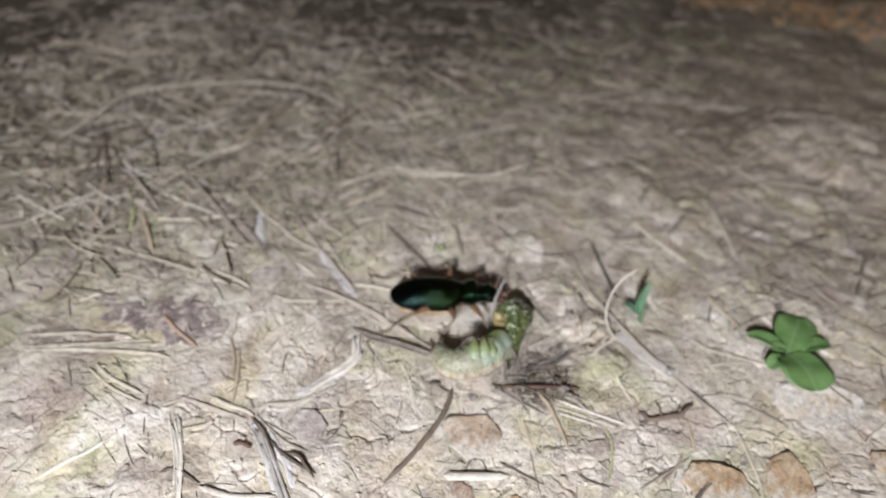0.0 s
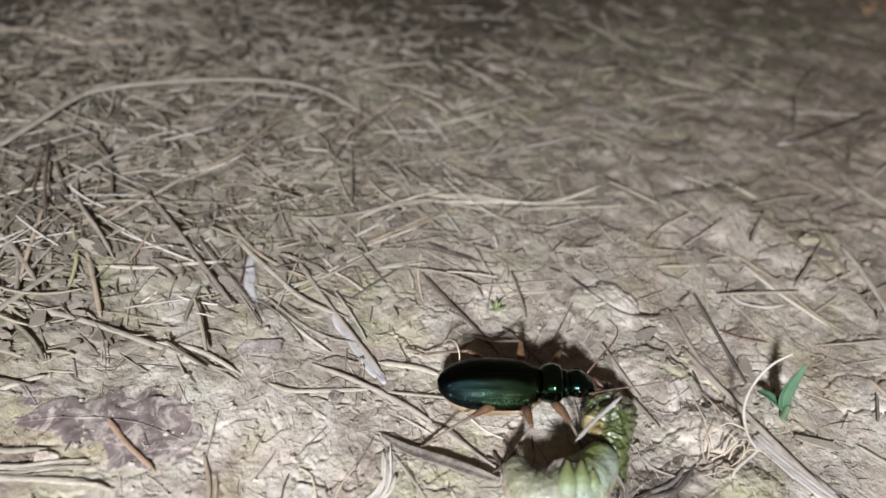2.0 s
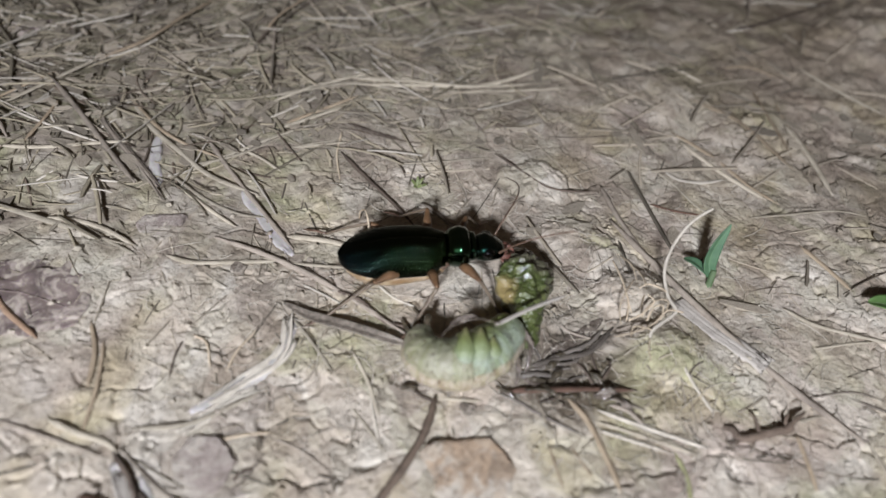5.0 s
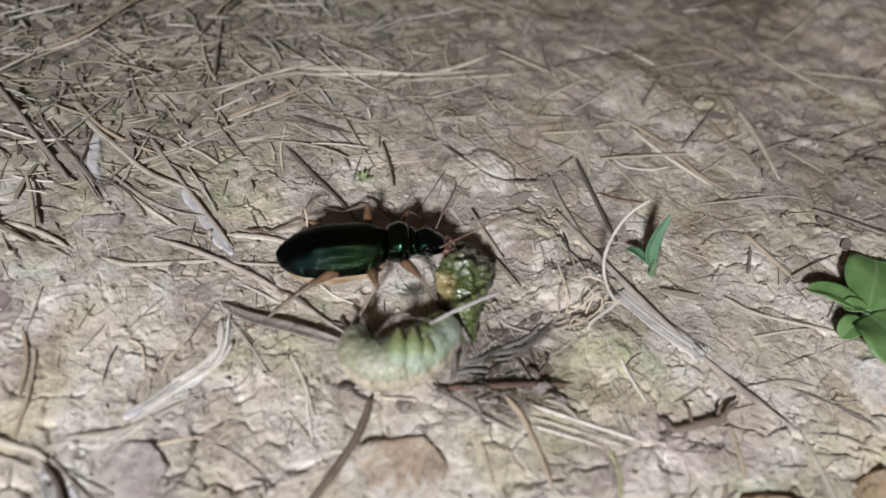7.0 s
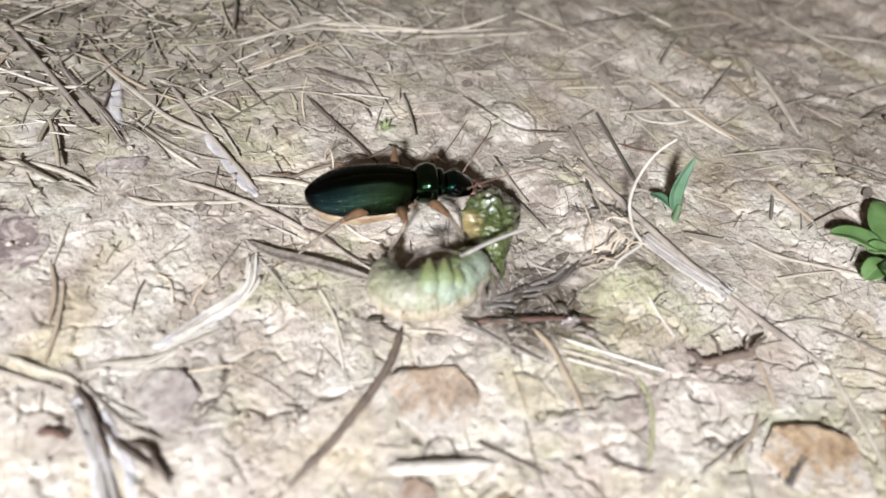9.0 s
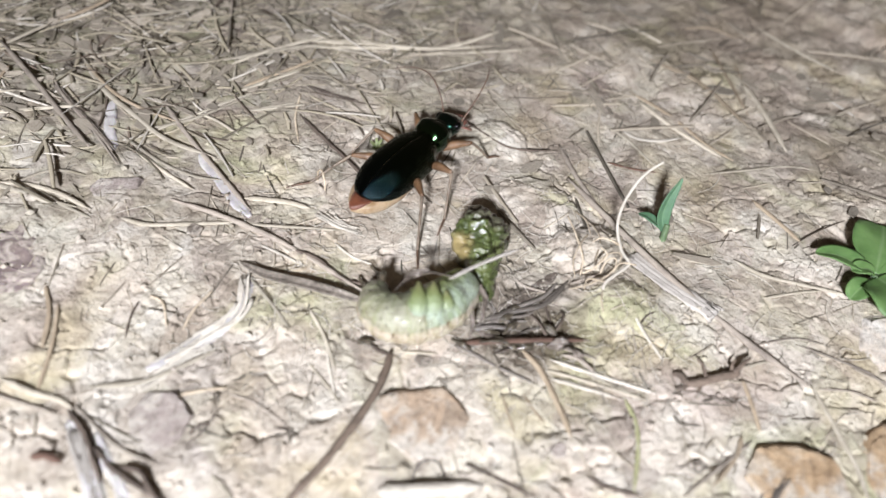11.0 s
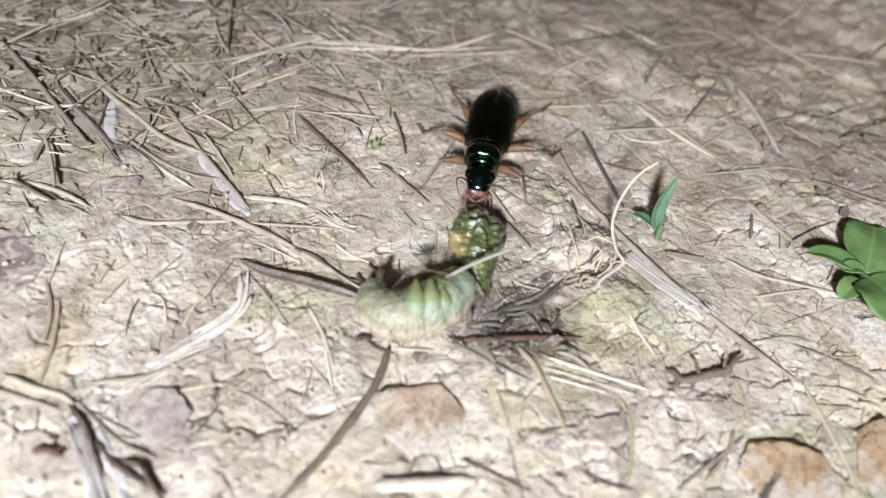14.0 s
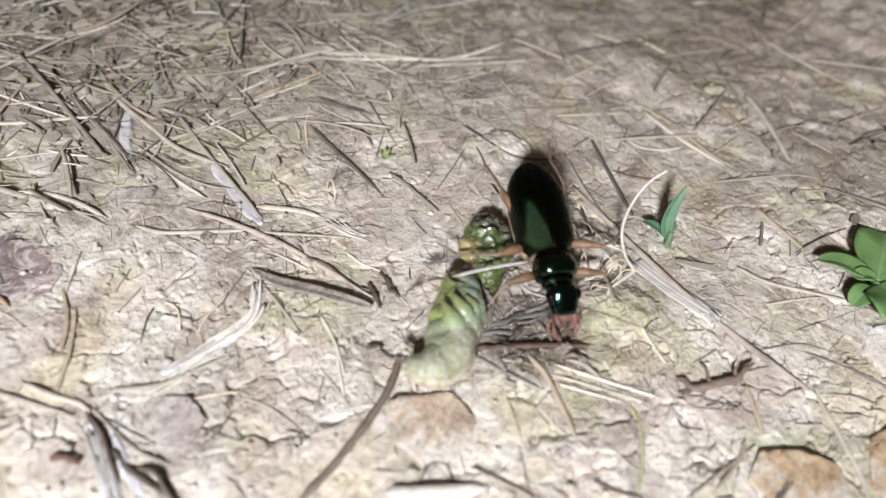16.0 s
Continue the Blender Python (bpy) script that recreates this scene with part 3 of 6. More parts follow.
    part("tail_plate", loft("tail_plate", (-11.3, -10.6, -9.6, -8.4, -7.6), (0.35, 0.8, 1.25, 1.5, 1.3), (1.75, 1.86, 1.95, 1.98, 2.0), (1.0, 1.1, 1.2, 1.3, 1.4), RUST, 0.0, 0.9), abdomen, "red-brown shiny tail plate")
    for kind, (hip, knee, ankle, toe) in LEGS.items():
        for side in (1, -1):
            turn = np.array([1, side, 1])
            h, k, a, e = (np.array(p) * turn for p in (hip, knee, ankle, toe))
            leg = part("leg", limb("leg", [h, h * 0.55 + k * 0.45 + (0, 0, 0.25), k], (0.32, 0.52, 0.55, 0.40, 0.22), AMBER, h), beetle, "amber thigh and leg", pose(*(h * MM)))
            part("tibia", limb("tibia", [k, k * 0.5 + a * 0.5 + (0, 0, 0.12), a], (0.19, 0.17, 0.15, 0.17), SHIN, h), leg)
            part("tarsus", limb("tarsus", [a, a * 0.5 + e * 0.5 + (0, 0, 0.12), e], (0.17, 0.16, 0.13, 0.09), BROWN, h, 8, 5, 30), leg, "thin brown jointed foot")
            parts["legs"].append((leg, h, side, kind))
    return parts


BEETLE = build_beetle()


# ---------------------------------------------------------------- the caterpillar
def wet(t, b, c, relief, sss, depth=0.0003):
    b.inputs["Roughness"].default_value = 0.55
    b.inputs["Coat Weight"].default_value = 0.35
    b.inputs["Coat Roughness"].default_value = 0.05
    b.inputs["Subsurface Weight"].default_value = sss
    b.inputs["Subsurface Radius"].default_value = (0.001, 0.0012, 0.0007)
    fold = math_of(t, "ADD", noise_of(t, c, 1900, 2, 0.5), math_of(t, "MULTIPLY", noise_of(t, c, 3000, 2, 0.5), 0.7))
    bump(t, b, fold, relief, depth)


def skin_material(name, belly, flank, back):
    """Caterpillar skin: green belly folds, minty flank, cream freckled back, going round the body."""
    m, t, b = nodes_of(name)
    c = coords(t)
    uv = t.nodes.new("ShaderNodeSeparateXYZ")
    t.links.new(coords(t, "UV"), uv.inputs[0])
    around = math_of(t, "ADD", uv.outputs["Y"], math_of(t, "MULTIPLY", math_of(t, "SUBTRACT", noise_of(t, c, 520, 4, 0.65, 0.8), 0.5), 0.09))
    milky = tuple(v * 1.10 + 0.01 for v in flank)
    col = ramp(t, around, [(0.44, belly), (0.56, flank), (0.65, milky), (0.705, milky), (0.73, back)])
    streak = ramp(t, noise_of(t, coords(t, "UV", (34, 2.5, 1)), 1.0, 3, 0.6), [(0.35, (0.80, 0.84, 0.66)), (0.62, (1.08, 1.08, 1.1))])
    col = mix(t, 1.0, col, streak, "MULTIPLY")
    cloud = ramp(t, noise_of(t, c, 760, 4, 0.7, 0.5), [(0.32, (0.62, 0.52, 0.40)), (0.52, (1, 1, 1)), (0.75, (1.12, 1.12, 1.14))])
    grime = ramp(t, around, [(0.60, (0.25,) * 3), (0.74, (1, 1, 1))])
    col = mix(t, grime, col, mix(t, 1.0, col, cloud, "MULTIPLY"))
    spots = ramp(t, noise_of(t, c, 2300, 3, 0.6), [(0.33, (0.30, 0.24, 0.18)), (0.40, (1, 1, 1))])
    t.links.new(mix(t, 1.0, col, spots, "MULTIPLY"), b.inputs["Base Color"])
    wet(t, b, c, 0.5, 0.25)
    return m


def proleg_material():
    """Milky at the base, yellow-green towards the tip."""
    m, t, b = nodes_of("yellow_green_proleg")
    c = coords(t)
    uv = t.nodes.new("ShaderNodeSeparateXYZ")
    t.links.new(coords(t, "UV"), uv.inputs[0])
    along = math_of(t, "ADD", uv.outputs["X"], math_of(t, "MULTIPLY", math_of(t, "SUBTRACT", noise_of(t, c, 700, 4, 0.6), 0.5), 0.3))
    col = ramp(t, along, [(0.10, (0.26, 0.30, 0.235)), (0.40, (0.185, 0.225, 0.115)), (0.70, (0.155, 0.18, 0.066)), (0.95, (0.12, 0.115, 0.05))])
    t.links.new(col, b.inputs["Base Color"])
    wet(t, b, c, 0.3, 0.25)
    return m


def crushed_material():
    """Dark green pulp under torn skin, with one yellow patch."""
    m, t, b = nodes_of("crushed_green_skin")
    c = coords(t)
    n = noise_of(t, c, 600, 5, 0.7, 0.8)
    col = ramp(t, n, [(0.30, (0.020, 0.024, 0.010)), (0.5, (0.062, 0.080, 0.024)), (0.72, (0.14, 0.155, 0.06))])
    ends = t.nodes.new("ShaderNodeSeparateXYZ")
    t.links.new(c, ends.inputs[0])
    drained = math_of(t, "ADD", math_of(t, "MULTIPLY", ends.outputs["Y"], 220.0), n)
    col = mix(t, ramp(t, drained, [(0.75, (0, 0, 0)), (1.25, (0.75,) * 3)]), col, (0.095, 0.085, 0.065))
    off = t.nodes.new("ShaderNodeVectorMath")
    off.operation = "DISTANCE"
    t.links.new(c, off.inputs[0])
    off.inputs[1].default_value = (-0.0020, -0.0022, 0.0006)
    reach = math_of(t, "ADD", math_of(t, "MULTIPLY", off.outputs["Value"], 420.0), math_of(t, "SUBTRACT", n, 0.5))
    col = mix(t, ramp(t, reach, [(0.45, (0.85,) * 3), (1.75, (0, 0, 0))]), col, (0.29, 0.22, 0.095))
    t.links.new(col, b.inputs["Base Color"])
    wet(t, b, c, 0.9, 0.05, 0.0003)
    b.inputs["Coat Weight"].default_value = 1.0
    b.inputs["Coat Roughness"].default_value = 0.07
    b.inputs["Roughness"].default_value = 0.3
    bump(t, b, math_of(t, "ADD", noise_of(t, c, 1500, 4, 0.6), noise_of(t, c, 3600, 1, 0.5)), 0.6, 0.00022)
    return m


MID_JOINT = np.array((18.9, -5.4, 2.4))
TAIL_JOINT = np.array((16.6, -11.3, 2.7))
REAR_SKIN = skin_material("caterpillar_skin", (0.20, 0.235, 0.075), (0.24, 0.28, 0.215), (0.38, 0.335, 0.265))
TAIL_SKIN = skin_material("pale_tail_skin", (0.17, 0.18, 0.115), (0.245, 0.238, 0.17), (0.38, 0.325, 0.255))
FORE_SKIN = crushed_material()
PROLEG = proleg_material()
DARK_WET = flesh_material("dark_wet_pulp", (0.03, 0.026, 0.018), (0.11, 0.088, 0.06), 900, 0.2, 0.9, 0.05)


def fleshy(name, points, radii, material, origin, segments, lump=0.0, seed=3, n=64, sides=36, rim=0.0, folds=0.5):
    c = through_points(points, n)
    s = np.linspace(0, 1, n)
    r = np.interp(s, np.linspace(0, 1, len(radii)), radii)
    r = r * (1 - 0.04 * np.abs(np.cos(np.pi * segments * s)) ** 3)
    r = r * np.sqrt(np.clip(1 - (1 - np.clip(np.minimum(s, 1 - s) / 0.10, 0, 1)) ** 2, 0.03, 1))
    v, f, uv = tube(c, r, sides, 1.0, -np.pi / 2)
    if lump:
        centre = np.repeat(c, sides, axis=0)
        out = v - centre
        k = 1 + lump * (value_noise(v[:, 0] + v[:, 2] * 0.7, v[:, 1] - v[:, 2] * 0.9, 1.3, seed) * 1.6 + value_noise(v[:, 0] - v[:, 2], v[:, 1] + v[:, 2], 0.5, seed + 1))
        if lump > 0.25:
            k += 0.09 * value_noise(v[:, 0] * 1.3 + v[:, 2], v[:, 1] * 1.3 - v[:, 2], 0.32, seed + 2)
        if rim:
            k += rim * (np.exp(-((uv[:, 1] - 0.79) / 0.05) ** 2) - 1.0 * np.exp(-((uv[:, 1] - 0.725) / 0.025) ** 2))
            k += folds * rim * np.cos(2 * np.pi * segments * 2.2 * uv[:, 0]) * np.exp(-((uv[:, 1] - 0.40) / 0.11) ** 2)
        v = centre + out * k[:, None]
    return mesh_of(name, (v - np.array(origin)) * MM, f, material, True, uv)


def build_caterpillar():
    grub = tagged(new("caterpillar"), "curled pale green caterpillar, torn open and wet", "caterpillar")
    fore = part("fore_body", fleshy("fore_body", [(16.9, 5.0, 1.4), (18.2, 2.4, 1.9), (19.9, -1.2, 1.9), (22.0, -5.4, 1.2)], (1.7, 2.8, 2.9, 2.2, 1.4, 1.0), FORE_SKIN, (18.5, 1.0, 2.2), 6, 0.28, 5, 110, 60), grub, "crushed dark green wet front half", pose(0.0185, 0.001, 0.0022))
    part("torn_pulp", fleshy("torn_pulp", [(15.6, 5.9, 1.2), (17.0, 5.8, 1.9), (18.6, 6.4, 1.2)], (0.7, 1.1, 0.8), DARK_WET, (18.5, 1.0, 2.2), 3, 0.5, 9, 40, 24), fore, "dark wet torn end")
    mid = part("mid_body", fleshy("mid_body", [(19.2, -4.2, 2.2), (19.0, -7.2, 2.7), (17.9, -9.9, 2.8), (15.9, -11.6, 2.7)], (1.8, 2.35, 2.75, 2.8, 2.7), REAR_SKIN, MID_JOINT, 3, 0.05, 7, 90, 60, 0.05, 0.12), grub, "mint green segmented middle with cream back", pose(*(MID_JOINT * MM)))
    tail = part("tail_body", fleshy("tail_body", [(17.6, -10.6, 2.7), (15.6, -12.1, 2.7), (13.4, -12.3, 2.5), (11.9, -10.8, 2.5), (11.5, -8.9, 2.9)], (2.6, 2.7, 2.55, 2.3, 1.65, 0.55), TAIL_SKIN, TAIL_JOINT, 4, 0.05, 8, 90, 60, 0.04, 0.0), mid, "pale cream tapering tail", pose(*((TAIL_JOINT - MID_JOINT) * MM)))
    part("tail_tip", fleshy("tail_tip", [(11.7, -9.3, 2.9), (11.4, -8.5, 3.1), (11.5, -7.9, 3.2)], (0.45, 0.5, 0.3), DARK_WET, TAIL_JOINT, 2, 0.3, 4, 20, 16), tail, "dark brown tail tip")
    for base, tip, wide in (((17.4, -12.7, 4.6), (16.0, -9.9, 6.4), 1.15), ((18.6, -11.6, 4.6), (17.3, -9.2, 6.4), 1.1), ((19.5, -10.4, 4.5), (18.7, -9.2, 5.8), 0.85)):
        base, tip = np.array(base), np.array(tip)
        part("proleg", limb("proleg", [base - (0, 0, 0.6), base * 0.5 + tip * 0.5 - (0, 0, 0.2), tip], (0.4 * wide, 0.85 * wide, wide, 0.8 * wide, 0.45 * wide, 0.15), PROLEG, MID_JOINT, 18, 0, 26), mid, "stubby yellow-green proleg")
    return {"grub": grub, "fore": fore, "mid": mid, "tail": tail}


GRUB = build_caterpillar()


# ---------------------------------------------------------------- stones
OCHRE = stone_material("ochre_stone", (0.25, 0.16, 0.085), (0.44, 0.31, 0.185), (0.52, 0.43, 0.32))
PINK = stone_material("pinkish_stone", (0.19, 0.125, 0.085), (0.33, 0.24, 0.175), (0.42, 0.35, 0.275))
RUSTY = stone_material("mottled_brown_stone", (0.19, 0.155, 0.12), (0.39, 0.285, 0.195), (0.49, 0.41, 0.32))
MAUVE = stone_material("mauve_stone", (0.28, 0.23, 0.205), (0.37, 0.315, 0.28), (0.45, 0.40, 0.35))
QUARTZ = stone_material("white_quartz", (0.54, 0.39, 0.26), (0.70, 0.62, 0.53), (0.78, 0.74, 0.69), 0.6)
PEBBLE = stone_material("dark_pebble", (0.10, 0.085, 0.07), (0.20, 0.165, 0.13), (0.30, 0.25, 0.19))


def stone(label, material, x, y, sx, sy, h, turn=0, seed=1, sink=0.45, tip=3):
    rng = np.random.RandomState(seed)
    bm = bmesh.new()
    bmesh.ops.create_icosphere(bm, subdivisions=4, radius=1.0)
    around = np.arange(7) * 2 * np.pi / 7 + rng.uniform(-0.32, 0.32, 7)
    planes = np.stack([np.cos(around), np.sin(around), rng.uniform(-0.1, 0.35, 7)], 1)
    planes = np.vstack([(0.05, -0.08, 1.0), planes, rng.normal(size=(3, 3)) * (0.6, 0.6, 1.0)])
    planes /= np.linalg.norm(planes, axis=1)[:, None]
    cut = np.concatenate([(0.5,), rng.uniform(0.58, 0.80, 7), rng.uniform(0.6, 0.8, 3)])
    for v in bm.verts:
        p = np.array(v.co)
        for q, c in zip(planes, cut):
            d = p @ q
            if d > c:
                p = p - q * (d - c) * 0.96
        k = 1 + 0.12 * noise.noise(Vector(p * 1.5 + seed)) + 0.045 * noise.noise(Vector(p * 5 + seed))
        v.co = Vector((p[0] * k * sx / 2, p[1] * k * sy / 2, p[2] * k * h / 2)) * MM
    for f in bm.faces:
        f.smooth = True
    me = bpy.data.meshes.new("stone")
    bm.to_mesh(me)
    bm.free()
    me.materials.append(material)
    ob = tagged(new("stone", me), label, "stone", group="stones in the soil")
    g = float(np.mean(ground_z(x + np.array([-0.3, 0, 0.3, 0]) * sx, y + np.array([0, -0.3, 0, 0.3]) * sy)))
    ob.matrix_basis = pose(x * MM, y * MM, (g + h * (0.5 - sink) - 0.22 * h) * MM, tip, 0, turn)
    return ob


stone("flat orange-brown stone sunk in the clay", RUSTY, 21.6, -19.8, 13.5, 10.0, 2.8, 14, 21, 0.42, 6)
stone("mauve-grey flat stone sunk in the clay", MAUVE, -0.6, -30.6, 10.0, 9.0, 1.7, -30, 2, 0.46)
stone("ochre and grey angular stone in the clay", OCHRE, 55.0, -10.4, 13.0, 10.4, 2.2, 20, 3, 0.40)
stone("orange-brown angular stone set in the clay", OCHRE, 64.4, -5.4, 10.4, 13.5, 2.2, 10, 4, 0.40)
stone("orange-brown flat stone set in the clay", OCHRE, 80.4, 6.2, 11.5, 8.4, 2.2, 25, 5, 0.40)
stone("small brown stone near the white stone", OCHRE, 77.6, 16.6, 4.0, 4.4, 2.6, 0, 6)
stone("pale white quartz stone beneath the seedling", QUARTZ, 67.6, 11.8, 20.0, 15.5, 2.4, 25, 7, 0.42)
stone("small rust-coloured stone in the clay", PINK, 23.8, -28.8, 5.0, 4.0, 2.2, 15, 8)
stone("tiny orange pebble in the clay", OCHRE, 31.0, -26.6, 2.8, 2.8, 1.8, 0, 9)
stone("small ochre stone in the clay", OCHRE, 12.4, -41.6, 4.4, 3.8, 2.2, 0, 10)
stone("round brown pebble pressed into clay", PEBBLE, 18.9, -14.2, 2.6, 2.2, 1.6, 0, 11)
stone("dark grey pebble among straw", PEBBLE, -11.9, -9.9, 2.6, 2.0, 1.6, 20, 12, 0.3)
stone("mauve flat stone among straw", MAUVE, -23.4, -8.8, 8.5, 6.5, 1.6, 10, 13, 0.46)
stone("small brown pebble in the clay", PEBBLE, 46.5, -13.2, 2.6, 2.6, 1.8, 0, 14)
stone("small mauve pebble in the clay", MAUVE, 34.0, -17.5, 2.4, 2.2, 1.6, 0, 15)
stone("pale rounded pebble in the crust", QUARTZ, -34.0, -32.0, 4.2, 3.4, 2.4, 0, 16)
stone("grey pebble on the loam", PEBBLE, 83.0, 46.0, 5.0, 3.6, 2.6, 0, 17)


# ---------------------------------------------------------------- plants, roots and leaves
FRESH = leaf_material("fresh_leaf", (0.068, 0.135, 0.038), (0.125, 0.215, 0.07), (0.17, 0.25, 0.11))
BLUISH = leaf_material("bluish_green_blade", (0.05, 0.115, 0.06), (0.10, 0.185, 0.10), (0.14, 0.23, 0.13))
DEAD = leaf_material("dead_brown_leaf", (0.10, 0.075, 0.068), (0.24, 0.185, 0.165), (0.17, 0.13, 0.115), 0.8)
EARTHY = leaf_material("far_orange_brown", (0.23, 0.13, 0.06), (0.46, 0.28, 0.135), (0.40, 0.25, 0.13), 0.2)
MEMBRANE = leaf_material("bleached_membrane", (0.39, 0.365, 0.35), (0.58, 0.555, 0.535), (0.50, 0.475, 0.455), 0.2)
WET_SKIN = flesh_material("wet_grey_skin", (0.055, 0.042, 0.033), (0.21, 0.175, 0.145), 1300, 0.2, 1.0, 0.05)
STALK = flesh_material("damp_speckled_stalk", (0.10, 0.082, 0.066), (0.33, 0.285, 0.235), 1700, 0.28, 0.7, 0.02)
MOSS = leaf_material("moss_leaf", (0.13, 0.16, 0.06), (0.24, 0.26, 0.12), (0.22, 0.24, 0.11))
SHOOT = flesh_material("green_shoot", (0.07, 0.115, 0.055), (0.14, 0.20, 0.10), 500, 0.4, 0.2)


def leaf(name, points, width, material, origin, shape=0.5, fold=0.25, wave=0.1, seed=0, blunt=0.6, drape=False, ragged=0.015, torn=0.0):
    """A leaf along the points: widest at shape, folded along its midrib, with a real thickness."""
    n, m = (60, 31) if torn else (26, 11)
    c = through_points(points, n)
    s = np.linspace(0, 1, n)
    e = np.log(0.5) / np.log(shape)
    half = width * 0.5 * np.sin(np.pi * np.clip(s, 0.004, 0.996) ** e) ** blunt
    tangent = np.gradient(c, axis=0)
    tangent /= np.linalg.norm(tangent, axis=1)[:, None]
    side = np.cross(tangent, (0, 0, 1.0))
    if np.abs(tangent[:, 2]).mean() > 0.6:
        side = np.cross(tangent, (0.5, -1.0, 0.2))
    side /= np.linalg.norm(side, axis=1)[:, None] + 1e-9
    up = np.cross(side, tangent)
    w = np.linspace(-1, 1, m)
    rng = np.random.RandomState(seed)
    ripple = wave * np.sin(s[:, None] * 9 + rng.rand() * 6 + w[None, :] * 2) * np.abs(w)[None, :]
    half = half[:, None] * (1 + ragged * rng.uniform(-1, 1, (n, m)) * (np.abs(w) > 0.9))
    top = c[:, None, :] + side[:, None, :] * (half * w)[..., None] + up[:, None, :] * (fold * half * np.abs(w) + ripple * width * 0.3)[..., None]
    if drape:
        rag = 0.66 + 0.62 * (value_noise(top[..., 0], top[..., 1], 2.6, seed + 60) + 0.5)
        rag = rag + torn * (value_noise(top[..., 0], top[..., 1], 4.4, seed + 62) + 0.5 * value_noise(top[..., 0], top[..., 1], 1.2, seed + 63))
        top = c[:, None, :] + (top - c[:, None, :]) * rag[..., None]
        top[..., 2] = ground_z(top[..., 0], top[..., 1]) + 0.06 + 0.25 * (value_noise(top[..., 0], top[..., 1], 3.0, seed + 61) + 0.3).clip(0) - 0.35 * np.abs(w[None, :]) ** 5
    low = top - up[:, None, :] * 0.14
    verts = np.concatenate([top.reshape(-1, 3), low.reshape(-1, 3)])
    a, b = grid_faces(n, m), grid_faces(n, m, start=n * m)[:, ::-1]
    edge = list(range(m)) + [i * m + m - 1 for i in range(1, n)] + [(n - 1) * m + j for j in range(m - 2, -1, -1)] + [i * m for i in range(n - 2, 0, -1)]
    rim = [(edge[i], edge[i - 1], edge[i - 1] + n * m, edge[i] + n * m) for i in range(len(edge))]
    faces = [tuple(f) for f in a] + [tuple(f) for f in b] + rim
    uv = np.stack(np.broadcast_arrays(s[:, None], (w[None, :] + 1) / 2), -1).reshape(-1, 2)
    return mesh_of(name, (verts - np.array(origin)) * MM, faces, material, True, np.concatenate([uv, uv]))


def membrane(width, *points):
    """A bleached papery grass blade pressed on the soil."""
    pts = [(x, y, float(ground_z(x, y)) + 0.6) for x, y in points]
    mid = np.mean(pts, axis=0)
    ob = tagged(new("blade", leaf("blade", pts, width, MEMBRANE, mid, 0.5, 0.05, 0.3, int(abs(pts[0][0]) * 7), 0.35, True)), "bleached papery dead grass blade on the soil", "stem", group="dry stems on the ground")
    ob.matrix_basis = pose(*(mid * MM))


def splinter_mesh(points, width, origin):
    """A flat split of wood with a grooved face, broken ends and real thickness."""
    n, m = 40, 15
    xy = through_points(points, n)
    way = np.gradient(xy, axis=0)
    way /= np.linalg.norm(way, axis=1)[:, None]
    w = np.linspace(-1, 1, m)
    rng = np.random.RandomState(81)
    half = width * 0.5 * (1 + 0.06 * rng.uniform(-1, 1, n))
    px = xy[:, 0:1] - way[:, 1:2] * half[:, None] * w
    py = xy[:, 1:2] + way[:, 0:1] * half[:, None] * w
    jag = rng.uniform(0, 1.3, m)
    px[0] += way[0, 0] * jag * 0.6
    py[0] += way[0, 1] * jag * 0.6
    px[-1] -= way[-1, 0] * jag * 1.6
    py[-1] -= way[-1, 1] * jag * 1.6
    lie = ground_z(xy[:, 0], xy[:, 1])
    lie = np.polyval(np.polyfit(np.linspace(0, 1, n), lie, 2), np.linspace(0, 1, n)) + 0.35
    groove = 0.09 * rng.uniform(-1, 1, m) - 0.25 * np.abs(w) ** 4
    top = np.stack([px, py, lie[:, None] + groove[None, :] + 0.03 * rng.uniform(-1, 1, (n, m))], -1)
    low = top - (0, 0, 0.7)
    verts = np.concatenate([top.reshape(-1, 3), low.reshape(-1, 3)]) - (*origin, 0)
    edge = list(range(m)) + [i * m + m - 1 for i in range(1, n)] + [(n - 1) * m + j for j in range(m - 2, -1, -1)] + [i * m for i in range(n - 2, 0, -1)]
    rim = [(edge[i], edge[i - 1], edge[i - 1] + n * m, edge[i] + n * m) for i in range(len(edge))]
    faces = [tuple(q) for q in grid_faces(n, m)] + [tuple(q) for q in grid_faces(n, m, start=n * m)[:, ::-1]] + rim
    uv = np.stack(np.broadcast_arrays(np.linspace(0, 1, n)[:, None] * 0.5, (w[None, :] + 1) / 2), -1).reshape(-1, 2)
    return mesh_of("wood_splinter", verts * MM, faces, STEM["grey"], True, np.concatenate([uv, uv]))


